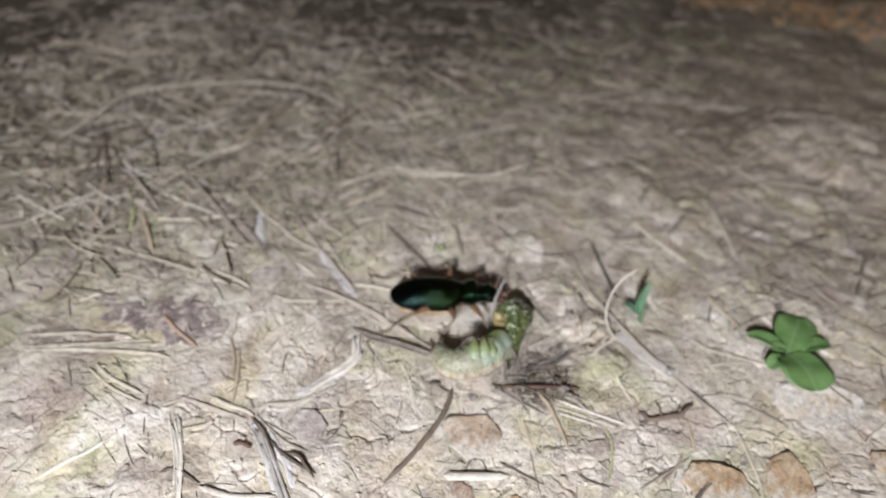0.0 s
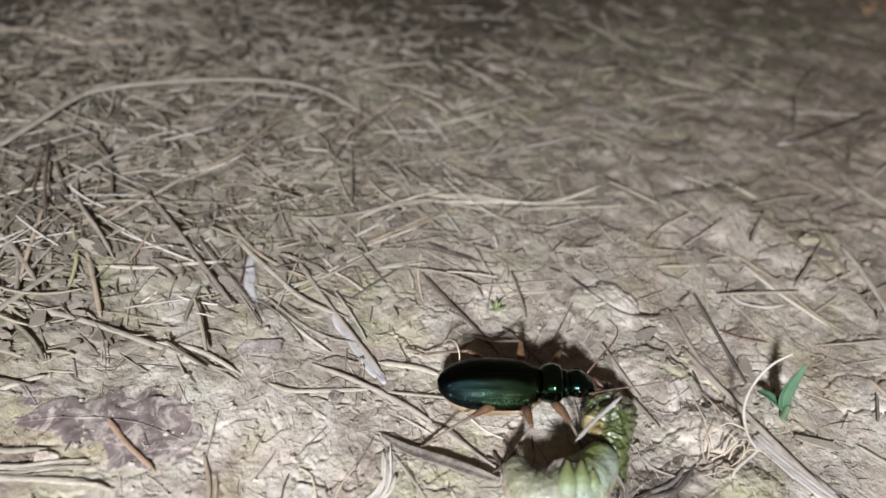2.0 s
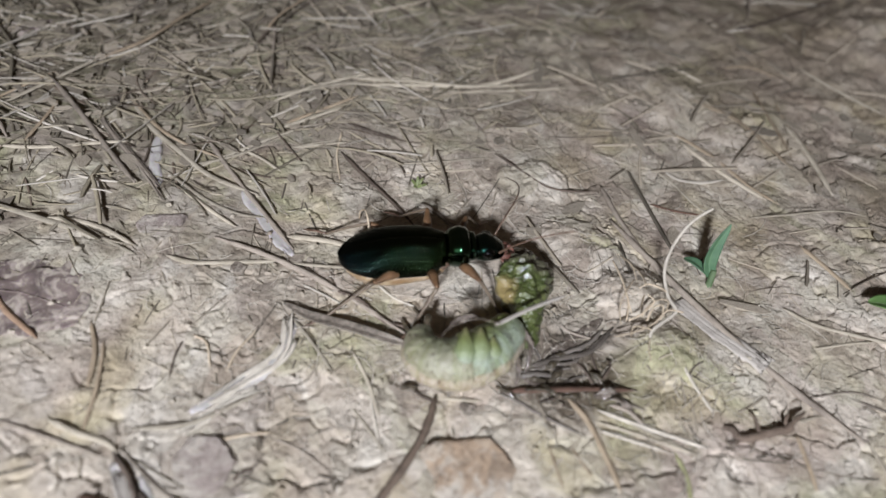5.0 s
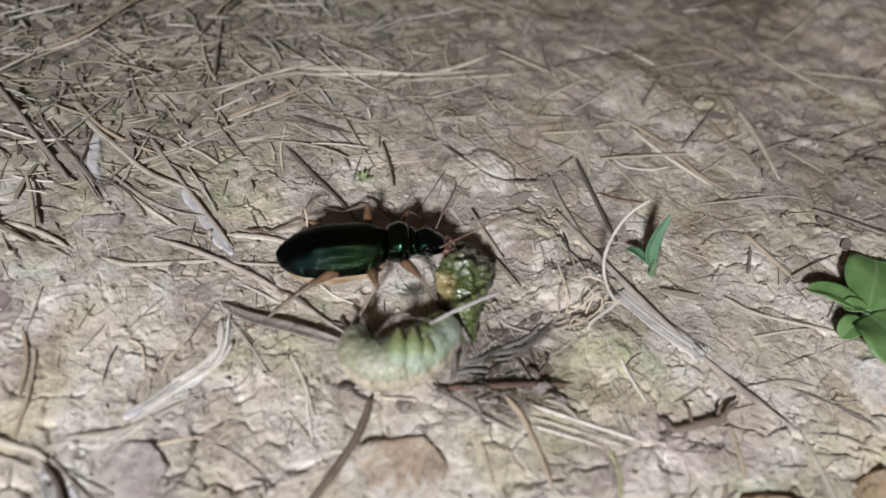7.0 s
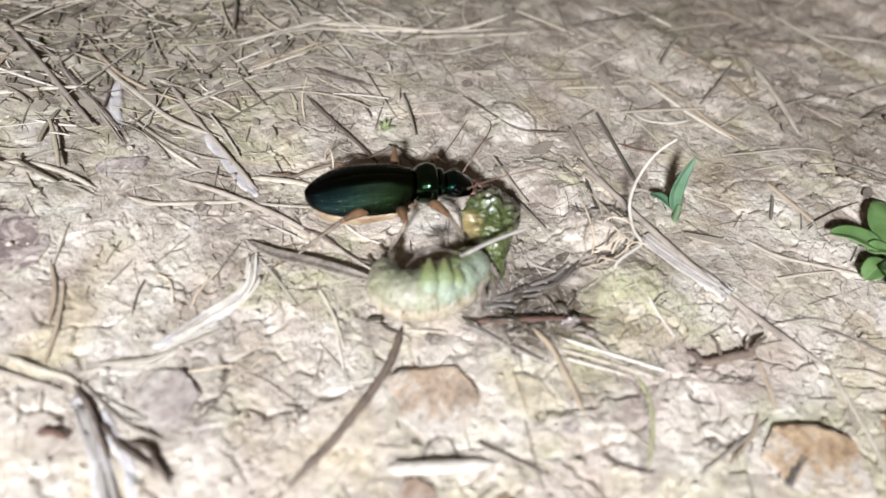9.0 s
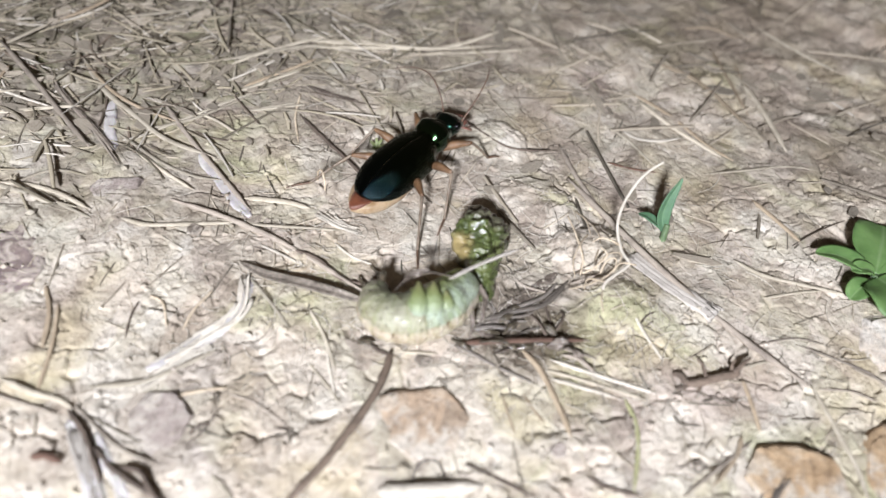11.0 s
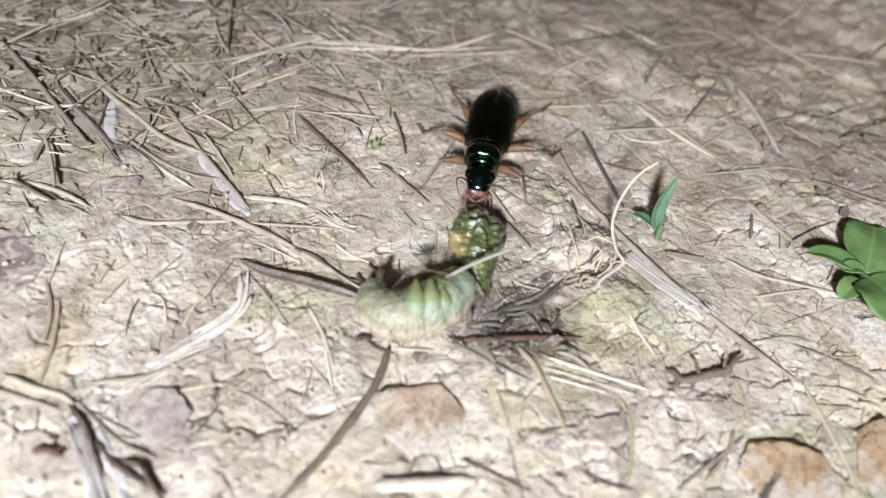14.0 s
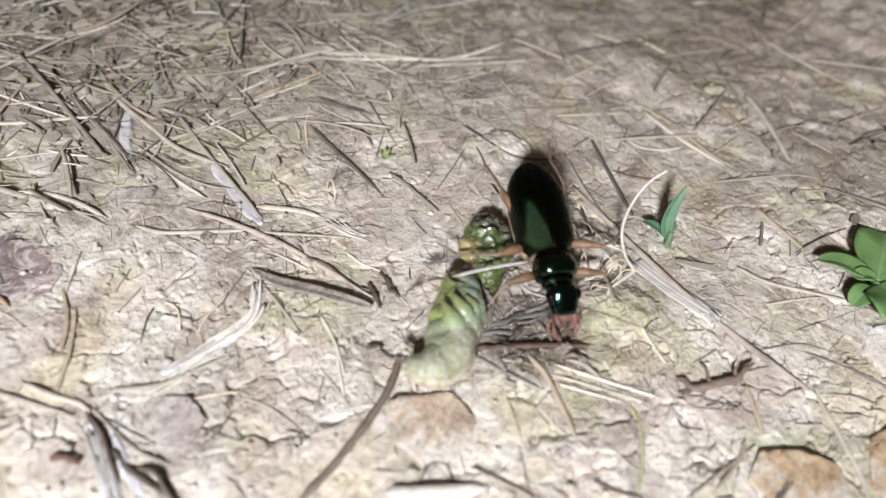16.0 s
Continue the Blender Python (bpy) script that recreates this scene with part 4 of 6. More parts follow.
def build_plants():
    base = np.array((61.6, 18.6, float(ground_z(61.6, 18.6))))
    herb = tagged(new("broadleaf_seedling"), "small fresh green seedling with rounded leaves", "plant")
    herb.matrix_basis = pose(*(base * MM))
    part("stem", limb("stem", [(0, 0, -0.4), (0.1, -0.1, 1.1), (0, 0, 2.3)], (0.6, 0.5, 0.4), SHOOT), herb, "short green stem")
    for k, (points, width, shape, blunt, label) in enumerate((
            ([(0, 0.3, 2.3), (0.2, 3.2, 2.9), (0.6, 6.4, 3.0), (0.9, 9.2, 2.6)], 7.0, 0.58, 0.40, "large round mid-green leaf"),
            ([(0.1, -0.2, 2.3), (1.7, -2.0, 2.9), (3.3, -4.0, 3.0), (4.8, -6.2, 2.5)], 8.6, 0.52, 0.34, "large blunt bright green leaf"),
            ([(-0.3, 0.1, 2.1), (-2.4, 0.4, 2.7), (-4.8, 0.6, 2.8), (-6.8, 0.5, 2.3)], 2.9, 0.52, 0.55, "narrow folded green leaf"),
            ([(0.3, 0.6, 2.2), (2.2, 2.2, 2.7), (4.3, 3.9, 2.9), (6.3, 5.4, 2.5)], 2.6, 0.60, 0.5, "narrow folded green leaf"),
            ([(-0.3, 0.1, 2.5), (-1.1, 0.0, 2.8), (-2.0, -0.3, 2.8), (-2.8, -0.7, 2.5)], 2.1, 0.5, 0.4, "tiny round young leaf"),
            ([(-0.4, -0.8, 1.9), (-1.1, -1.9, 2.0), (-1.8, -3.0, 1.7), (-2.3, -4.1, 1.2)], 2.6, 0.55, 0.45, "small pale green leaf"))):
        part("leaf", leaf("leaf", points, width, FRESH, (0, 0, 0), shape, 0.35 if width < 3 else 0.09, 0.10, k, blunt), herb, label)

    base = np.array((37.8, 15.2, float(ground_z(37.8, 15.2))))
    sprout = tagged(new("grass_seedling"), "young grass seedling with two bluish-green blades", "plant")
    sprout.matrix_basis = pose(*(base * MM))
    part("stem", limb("stem", [(0.1, -0.6, -0.4), (0, -0.2, 0.9), (-0.1, 0.1, 2.0)], (0.45, 0.4, 0.35), SHOOT), sprout, "pale green stalk")
    part("blade", leaf("blade", [(0, 0, 0.6), (-1.0, 0.3, 2.8), (-1.1, 1.0, 5.2), (-0.6, 2.0, 7.8)], 1.6, BLUISH, (0, 0, 0), 0.42, 0.5, 0.03, 11), sprout, "upright pointed green blade")
    part("blade", leaf("blade", [(-0.2, 0.2, 0.8), (-1.4, 0.3, 1.5), (-2.6, 0.6, 1.8), (-3.7, 0.9, 1.5)], 1.3, BLUISH, (0, 0, 0), 0.5, 0.3, 0.03, 12), sprout, "short sideways green blade")

    moss = tagged(new("moss_sprig"), "tiny yellow-green moss sprig on the clay", "moss")
    foot = np.array((-0.6, 13.4, float(ground_z(-0.6, 13.4))))
    moss.matrix_basis = pose(*(foot * MM))
    for k, (dx, dy, h) in enumerate(((-1.6, 0.5, 0.9), (-0.7, 1.4, 1.3), (0.4, 1.6, 1.2), (0.9, 0.2, 0.8), (-0.4, -0.9, 0.7), (1.5, 1.0, 0.7))):
        part("leaf", leaf("leaf", [(0, 0, 0.1), (dx * 0.35, dy * 0.35, h * 0.6), (dx * 0.7, dy * 0.7, h * 0.9)], 0.4, MOSS, (0, 0, 0), 0.5, 0.2, 0.05, k), moss)
    for name, label, points, width, material, shape in (
            ("dead_leaf", "dark brown decayed leaf pressed on the soil", ((-41.2, -30.4), (-36.0, -27.0), (-29.5, -24.2), (-21.4, -23.0)), 12.0, DEAD, 0.66),
            ("dead_leaf", "small torn mauve-brown leaf scrap on the soil", ((-45.5, -26.0), (-43.0, -26.8), (-40.5, -27.6)), 3.6, DEAD, 0.5),
            ("dead_leaf", "folded grey-brown dead leaf in the litter", ((-75.5, 9.6), (-73.1, 12.1), (-71.8, 14.5), (-70.4, 18.8)), 4.0, DEAD, 0.5),
            # the far orange-brown area is unidentified; a big leaf shape stands in
            ("dead_leaf", "large orange-brown strip of unknown kind on the far loam", ((-40.0, 158.0), (15.0, 184.0), (70.0, 190.0), (140.0, 184.0)), 40.0, EARTHY, 0.5),
            ("dead_leaf", "small dark dead leaf on the loam", ((96.0, 60.0), (99.0, 62.0), (102.0, 63.0)), 4.0, DEAD, 0.5)):
        pts = [(x, y, float(ground_z(x, y)) + 0.75) for x, y in points]
        mid = np.mean(pts, axis=0)
        ob = tagged(new(name), label, "leaf")
        ob.matrix_basis = pose(*(mid * MM))
        part("blade", leaf("blade", pts, width, material, mid, shape, 0.05, 0.35, len(pts) + int(width), 0.5, True, 0.02, 0.75 if width < 20 else 0.2), ob)
        rib = through_points(pts, 30)
        rib[:, 2] = ground_z(rib[:, 0], rib[:, 1]) + 0.12
        part("midrib", limb("midrib", rib[1:], (0.06, 0.004 * width + 0.07, 0.004 * width + 0.05, 0.04), material, mid, 6, 0, 40), ob, "thin brown midrib")

    root = tagged(new("root"), "pale curved bare root arching over the clod", "root")
    base = np.array((33.1, 2.0, float(ground_z(33.1, 2.0))))
    root.matrix_basis = pose(*(base * MM))
    rise = (33.1, 2.0, 0.3)
    part("main_root", limb("main_root", [np.subtract(p, rise) for p in ((33.1, 2.0, 0.2), (33.1, 3.1, 0.8), (34.6, 6.0, 1.0), (34.7, 6.8, 1.2), (33.5, 7.8, 1.6), (32.2, 9.4, 3.2), (31.9, 10.9, 5.0), (32.3, 12.3, 7.2), (33.1, 13.2, 9.0), (34.3, 14.0, 10.4))], (0.19, 0.2, 0.2, 0.2, 0.19, 0.18, 0.17, 0.15, 0.12), STEM["pale"], n=70), root, "smooth cream root")
    for points in (((26.5, 9.3, 2.3), (27.9, 6.8, 2.9), (28.9, 5.3, 2.7), (30.4, 3.8, 1.2)), ((29.4, 7.3, 2.6), (29.0, 5.0, 2.8), (29.0, 3.2, 2.0), (29.8, 2.2, 0.6)),
                   ((27.1, 10.6, 2.2), (28.6, 9.0, 3.0), (29.7, 7.3, 2.7)), ((33.0, 3.0, 0.8), (32.0, 2.5, 1.2), (31.1, 2.2, 1.0), (31.2, 1.4, 0.2)),
                   ((33.1, 2.0, 0.4), (33.3, 0.6, 0.5), (33.9, -0.7, 0.2)), ((35.6, 6.8, 1.1), (33.9, 6.0, 1.3), (33.0, 3.9, 0.9), (31.4, 1.8, 0.8), (29.6, 0.6, 0.2)),
                   ((31.6, 4.2, 0.8), (31.7, 4.9, 1.8), (32.6, 6.3, 2.1), (33.7, 6.8, 1.8), (33.7, 5.2, 0.9)), ((32.2, 4.0, 0.7), (32.4, 5.4, 1.6), (33.3, 6.0, 1.7), (33.6, 4.6, 0.8)),
                   ((30.4, 3.0, 0.8), (31.4, 4.0, 1.4), (32.2, 5.6, 2.2), (31.2, 6.2, 2.5)), ((33.6, 8.2, 1.6), (32.4, 7.8, 2.4), (31.0, 7.4, 2.7), (30.2, 6.6, 2.4))):
        part("rootlet", limb("rootlet", [np.subtract(p, rise) for p in points], (0.11, 0.10, 0.09, 0.06), STEM["fibre"], n=24, sides=7), root)
    curl = tagged(new("fibre", limb("fibre", [(-4.3, 4.4, -0.2), (-3.3, 3.2, 2.6), (-1.6, 1.4, 5.0), (-0.4, 0.0, 5.0), (-0.1, -0.5, 4.0)], (0.10, 0.12, 0.12, 0.10, 0.06), STEM["fibre"], (-4.3, 4.4, 0.0), 7, 0, 30)), "curled pale fibre standing up from the soil", "fibre")
    curl.matrix_basis = pose(-4.3 * MM, 4.4 * MM, float(ground_z(-4.3, 4.4)) * MM)
    slab = np.array((40.2, 7.3))
    me = splinter_mesh(((34.6, 10.4), (38.0, 8.4), (42.0, 6.6), (45.8, 5.2)), 2.5, slab)
    ob = tagged(new("wood_splinter", me), "flat weathered grey-lilac wood splinter half sunk in soil", "splinter")
    ob.matrix_basis = pose(slab[0] * MM, slab[1] * MM, 0)
    # torn skin over and beside the caterpillar
    for label, points, width in (
            ("wet grey flap of torn skin hanging down", [(19.4, -3.9, 2.9), (21.8, -5.7, 2.7), (22.4, -7.2, 2.4), (22.6, -8.6, 1.4)], 0.55),
            ("wet dark strip of torn skin", [(19.9, -6.4, 3.0), (21.2, -7.9, 2.8), (22.1, -9.7, 2.2), (22.2, -10.4, 1.2)], 0.45),
            ("wet grey skin folded over the caterpillar", [(14.0, -10.8, 4.9), (14.5, -9.3, 5.4), (15.3, -8.2, 5.5), (16.6, -7.6, 5.6), (18.8, -6.8, 5.2)], 0.62),
            ("dark wet leaf scrap on damp soil", [(23.4, -4.6, 0.5), (25.0, -2.2, 1.0), (26.4, 0.4, 1.1), (27.8, 3.2, 0.7)], 2.4),
            ("dark wet scrap of skin pressed on damp soil", [(22.6, -8.6, 0.5), (24.6, -8.4, 0.9), (26.8, -7.4, 0.9), (29.0, -6.0, 0.5)], 1.6),
            ("small brown wet crumpled scrap on the clay", [(29.6, -7.2, 0.5), (31.0, -6.6, 0.9), (32.4, -6.6, 0.8), (33.4, -7.2, 0.4)], 1.1)):
        mid = np.mean(points, axis=0)
        ob = tagged(new("shred", leaf("shred", points, width, WET_SKIN, mid, 0.5, 0.3, 0.6 if width > 1.3 else 1.6, int(width * 10), 0.6, width > 1.3, 0.12 if width > 1.3 else 0.4)), label, "shred", group="wet shreds")
        ob.matrix_basis = pose(*(mid * MM))
    pts = [(x, y, float(ground_z(x, y)) + h) for x, y, h in ((-4.4, -11.7, 0.3), (-0.8, -12.0, 0.7), (3.8, -11.5, 0.9), (10.0, -10.4, 0.8))]
    mid = np.mean(pts, axis=0)
    ob = tagged(new("stalk", leaf("stalk", pts, 1.35, STALK, mid, 0.62, 0.22, 0.12, 5, 0.35, False, 0.05)), "flat damp grey dead stalk by the caterpillar", "stalk")
    ob.matrix_basis = pose(*(mid * MM))
    tagged(stem("stick", "amber", 0.7, (-32.3, -25.1), (-27.9, -26.5), (-23.0, -27.4), lift=0.15), "short reddish stalk lying on the dead leaf")
    stem("stem", "damp", 0.7, (22.0, -8.6), (23.8, -7.4), (25.6, -6.4), lift=0.4)


build_plants()


def residue(x, y, size, turn, seed):
    z = float(ground_z(x, y))
    a = radians(turn)
    d = np.array((math.cos(a), math.sin(a), 0)) * size
    c = np.array((x, y, z + 0.25))
    ob = tagged(new("residue", fleshy("residue", [c - d, c + (0, 0, 0.25), c + d], (0.16, 0.32, 0.18), DARK_WET, c, 2, 0.6, seed, 28, 18)), "dark wet shred of caterpillar on the soil", "residue", group="wet shreds")
    ob.matrix_basis = pose(*(c * MM))


for row in ((9.4, -8.6, 2.0, -40, 7), (24.6, -9.4, 1.6, 25, 8), (27.0, -7.9, 1.5, 15, 9), (29.6, -6.6, 1.2, 40, 10), (21.6, -11.0, 1.2, -10, 11), (25.0, -4.0, 1.2, 50, 12), (23.4, -8.2, 1.5, 20, 1), (25.6, -8.8, 1.3, -15, 2), (27.6, -8.4, 1.0, 30, 3), (24.6, -5.6, 1.2, 60, 4), (9.6, -6.2, 1.6, -35, 5), (11.2, -7.4, 0.9, -20, 6), (25.4, -6.6, 1.3, 70, 14), (29.4, -5.0, 1.0, -20, 16), (12.6, -14.6, 0.9, 30, 18)):
    residue(*row)

loose_straw = stem("straw", "grey", 0.52, (16.0, 0.0), (20.0, 0.15), (24.4, -0.1))
tagged(loose_straw, "loose pale straw leaning on the caterpillar")
loose_straw.matrix_basis = pose(0.020, -0.003, 0.0056, 0, -6, 56)

# ---------------------------------------------------------------- dry stems that can be told apart
stem("stick", "bark", 0.75, (24.3, 19.4), (31.9, 13.7), (40.1, 8.2), (48.4, 3.7), (55.8, 0.9))
stem("straw", "straw", 0.62, (56.0, 1.2), (58.7, -3.1), (60.8, -6.7), (61.8, -9.8))
stem("straw", "straw", 0.31, (49.2, 0.1), (51.0, 1.7), (52.8, 3.0))
stem("twig", "red", 0.70, (21.4, -10.9), (25.3, -8.9), (29.4, -6.6), (33.5, -4.3), lift=0.45)
stem("stem", "wetgrey", 0.68, (22.3, -7.1), (24.9, -4.5), (27.9, -1.7), (29.2, 2.6))
stem("stem", "wetgrey", 0.40, (21.0, -11.0), (24.3, -11.6), (27.6, -11.8), (30.3, -11.9))
stem("stem", "tan", 0.68, (27.3, -8.6), (30.0, -10.2), (33.1, -13.6), (34.8, -15.8))
stem("straw", "pale", 0.50, (30.4, -8.6), (34.2, -8.3), (38.4, -7.9), (41.2, -7.6))
stem("straw", "straw", 0.31, (32.5, -8.3), (36.1, -8.6), (39.1, -8.6), (40.8, -8.8))
stem("stem", "green", 0.50, (38.4, -9.3), (40.1, -11.6), (40.9, -14.3), (41.4, -18.3))
stem("stem", "brown", 0.80, (15.4, -14.2), (16.2, -19.3), (15.4, -26.7), (13.9, -32.6))
stem("stem", "bark", 0.65, (-17.0, -7.4), (-9.7, -6.7), (-1.8, -7.0), (9.4, -9.0))
stem("twig", "dark", 0.50, (0.0, -7.5), (2.9, -7.4), (6.3, -8.5), (9.4, -7.7))
stem("straw", "straw", 0.68, (-19.6, -12.6), (-16.6, -11.9), (-13.0, -9.6), (-8.3, -6.5))
stem("straw", "straw", 0.93, (-10.0, -2.9), (-7.5, -1.8), (-5.0, -0.9), (-2.4, -0.5))
stem("straw", "straw", 0.50, (-10.8, -7.3), (-6.3, -5.9), (-1.6, -3.9), (2.8, -2.1))
membrane(2.0, (-2.2, -12.6), (-0.9, -17.0), (-2.4, -21.8), (-4.9, -26.6))
stem("blade", "pale", 1.36, (-2.8, -12.3), (-0.7, -17.2), (-2.6, -22.1), (-4.8, -26.9))
stem("blade", "pale", 0.99, (0.1, -20.4), (-2.2, -23.5), (-3.5, -27.0), (-5.5, -29.9))
stem("straw", "straw", 0.62, (-8.3, -30.4), (-4.2, -27.7), (-1.7, -24.2), (-0.2, -21.7))
stem("stem", "dark", 0.55, (-8.4, -32.8), (-4.7, -34.3), (-0.4, -35.7), (5.1, -36.0))
stem("straw", "straw", 0.68, (-15.5, -33.3), (-12.3, -33.1), (-9.5, -32.6), (-7.8, -32.8))
stem("stem", "bark", 0.30, (-7.8, -32.4), (-3.6, -33.5), (-0.8, -33.9), (2.1, -33.7))
stem("straw", "straw", 0.74, (-35.3, -14.5), (-31.6, -13.2), (-27.8, -12.8), (-23.4, -13.2))
stem("straw", "straw", 0.56, (-33.4, -16.4), (-33.6, -13.8), (-32.3, -10.8), (-29.6, -9.2))
stem("straw", "straw", 0.50, (-31.2, -13.6), (-25.9, -14.0), (-22.6, -14.1))
stem("blade", "bark", 0.80, (-48.4, 6.0), (-42.0, 1.9), (-32.5, -2.3), (-25.8, -5.5))
membrane(2.0, (-35.4, 4.0), (-33.4, 1.4), (-31.2, -1.4), (-28.8, -4.0))
stem("straw", "tan", 0.62, (-44.2, 8.5), (-36.4, 5.2), (-30.8, 4.2), (-25.6, 4.4))
stem("stem", "bark", 0.65, (-29.1, 6.6), (-22.9, 3.2), (-14.6, -1.0), (-8.2, -4.3))
stem("straw", "straw", 0.50, (-30.8, -0.7), (-22.7, -2.5), (-17.5, -2.6), (-14.2, -1.4))
stem("straw", "straw", 0.56, (-26.1, -2.5), (-20.8, -3.8), (-16.0, -4.7))
stem("straw", "straw", 0.50, (-28.1, -1.1), (-25.3, 5.2), (-22.5, 11.2), (-20.1, 15.8))
stem("straw", "straw", 0.50, (-25.2, 7.4), (-21.6, 7.4), (-17.2, 6.4))
stem("straw", "straw", 0.37, (-28.1, 21.9), (-25.1, 16.8), (-22.9, 12.5))
stem("straw", "straw", 0.74, (-26.2, 17.8), (-24.4, 22.3), (-21.1, 28.0), (-17.2, 33.3))
stem("straw", "straw", 0.81, (-19.7, 28.9), (-13.4, 33.7), (-5.1, 37.0), (4.0, 43.5))
stem("straw", "tan", 0.62, (-22.4, 15.2), (-20.0, 19.9), (-17.0, 26.0))
stem("straw", "straw", 0.43, (-18.4, 11.3), (-16.6, 13.2), (-13.9, 15.6))
stem("straw", "fibre", 0.31, (-14.6, 17.4), (-12.9, 13.2), (-10.0, 9.2))
stem("twig", "dark", 0.50, (-12.7, 14.0), (-8.7, 12.0), (-2.9, 9.3), (2.9, 6.3))
stem("twig", "dark", 0.35, (-14.8, 19.4), (-10.5, 19.9), (-7.4, 20.8))
stem("twig", "bark", 0.50, (1.5, 10.5), (4.4, 9.6), (7.4, 8.2), (10.3, 7.0))
stem("straw", "straw", 0.37, (-5.5, 15.7), (-0.2, 19.1), (5.7, 23.2))
stem("stem", "dark", 0.30, (6.3, 23.6), (11.2, 22.1), (15.8, 21.1), (21.5, 23.7))
stem("stem", "bark", 0.60, (21.3, 25.7), (24.7, 20.9), (29.1, 16.1), (33.8, 11.9))
stem("straw", "pale", 0.62, (28.2, 34.3), (30.6, 33.1), (33.7, 33.9), (36.6, 36.1))
stem("straw", "straw", 0.37, (25.1, 34.5), (29.9, 32.0), (33.9, 28.7), (36.9, 27.7))
stem("straw", "tan", 0.62, (27.3, 43.9), (34.1, 40.5), (39.9, 36.2), (44.1, 34.4))
stem("straw", "straw", 1.05, (43.0, 54.1), (46.8, 47.9), (50.7, 39.6))
stem("straw", "straw", 0.68, (43.4, 74.3), (50.5, 70.2), (58.1, 66.8))
stem("straw", "pale", 0.56, (52.8, 60.9), (57.4, 58.2), (60.8, 56.0))
stem("straw", "straw", 0.37, (40.8, 29.8), (45.1, 32.3), (51.0, 35.9), (54.8, 36.4))
stem("stem", "red", 0.43, (28.2, 25.5), (31.4, 25.9), (35.0, 27.0))
stem("straw", "straw", 0.62, (60.1, 34.2), (63.0, 33.9), (65.0, 34.2))
stem("straw", "tan", 0.74, (47.2, 26.5), (51.1, 23.4), (53.4, 21.3))
stem("straw", "straw", 0.62, (46.4, 15.0), (49.9, 14.3), (55.0, 15.1), (59.6, 16.0))
stem("straw", "straw", 0.37, (50.2, 10.7), (53.8, 13.4), (56.4, 15.0))
stem("stem", "bark", 0.25, (54.3, 5.9), (58.5, 5.9), (62.0, 5.7), (64.1, 4.5))
stem("stem", "bark", 0.25, (56.9, 1.2), (60.2, 2.5), (63.0, 2.5))
stem("straw", "tan", 0.50, (49.2, -1.4), (50.8, -5.0), (51.5, -7.0))
stem("straw", "tan", 0.50, (49.8, -8.2), (49.5, -10.8), (47.9, -14.6))
stem("stem", "bark", 0.35, (50.8, -8.3), (48.6, -11.9), (45.6, -16.6))
stem("straw", "pale", 1.49, (20.6, -27.7), (24.1, -26.0), (28.9, -23.4))
stem("stem", "wetgrey", 0.30, (23.2, -26.4), (22.9, -23.9), (24.3, -22.9), (26.2, -24.6))
stem("twig", "dark", 0.30, (26.8, -22.1), (29.6, -22.2), (33.5, -22.4))
stem("twig", "dark", 0.35, (37.1, -18.6), (39.2, -18.8), (41.8, -18.4))
stem("stem", "fibre", 0.31, (-10.4, -19.4), (-8.5, -19.6), (-6.3, -21.8))
stem("stem", "fibre", 0.31, (-4.7, -21.3), (-5.2, -18.8), (-4.8, -15.6))
stem("straw", "straw", 0.43, (-2.3, -13.0), (1.9, -15.0), (5.1, -16.8))
stem("straw", "straw", 0.31, (8.3, -18.9), (11.2, -20.3), (13.8, -21.8))
stem("straw", "straw", 0.37, (7.0, -32.5), (9.0, -33.1), (10.8, -34.1))
stem("straw", "fibre", 0.37, (-0.4, -27.5), (1.1, -26.1), (3.2, -24.6))
stem("straw", "tan", 0.56, (-14.9, -29.1), (-17.2, -25.8), (-20.2, -23.2))
stem("straw", "tan", 0.43, (-11.7, -33.1), (-14.5, -28.2), (-17.5, -24.3))
stem("straw", "straw", 0.98, (-58.8, -19.8), (-50.6, -17.3), (-41.8, -15.6), (-24.8, -13.7))
stem("straw", "straw", 1.05, (-55.4, -22.4), (-55.6, -17.3), (-55.7, -12.8), (-55.5, -10.2))
stem("straw", "straw", 0.84, (-46.3, -29.5), (-45.0, -26.9), (-43.0, -24.3))
stem("blade", "straw", 1.26, (-45.7, -40.3), (-38.4, -35.7), (-35.4, -34.1), (-32.2, -31.9), (-28.5, -30.1))
stem("straw", "straw", 0.84, (-47.0, -38.2), (-40.8, -33.9), (-38.5, -33.0), (-35.2, -30.7))
stem("straw", "straw", 0.70, (-45.2, -40.6), (-37.9, -36.1), (-34.4, -34.2), (-30.4, -32.8), (-26.9, -31.3))
stem("straw", "straw", 0.70, (-34.0, -37.3), (-30.8, -38.0), (-27.5, -38.1), (-23.9, -38.0))
stem("straw", "straw", 1.54, (-84.7, 0.4), (-85.2, 10.6), (-84.2, 23.2), (-68.4, 38.7), (-53.9, 46.0), (-36.0, 43.5), lift=1.5)
stem("straw", "straw", 0.91, (-94.2, 8.0), (-88.9, 10.3), (-83.0, 12.1))
stem("straw", "bark", 0.60, (-70.1, 5.1), (-64.3, -0.2), (-55.5, -4.2), (-50.2, -6.8))
stem("straw", "straw", 0.77, (-50.6, -8.4), (-45.7, -5.7), (-41.1, -1.9), (-37.5, 0.9))
stem("straw", "straw", 0.70, (-56.5, -1.8), (-55.9, 6.0), (-55.2, 14.1))
stem("straw", "bark", 0.70, (-56.2, 5.9), (-46.7, 2.0), (-36.6, -2.6), (-30.6, -5.3))
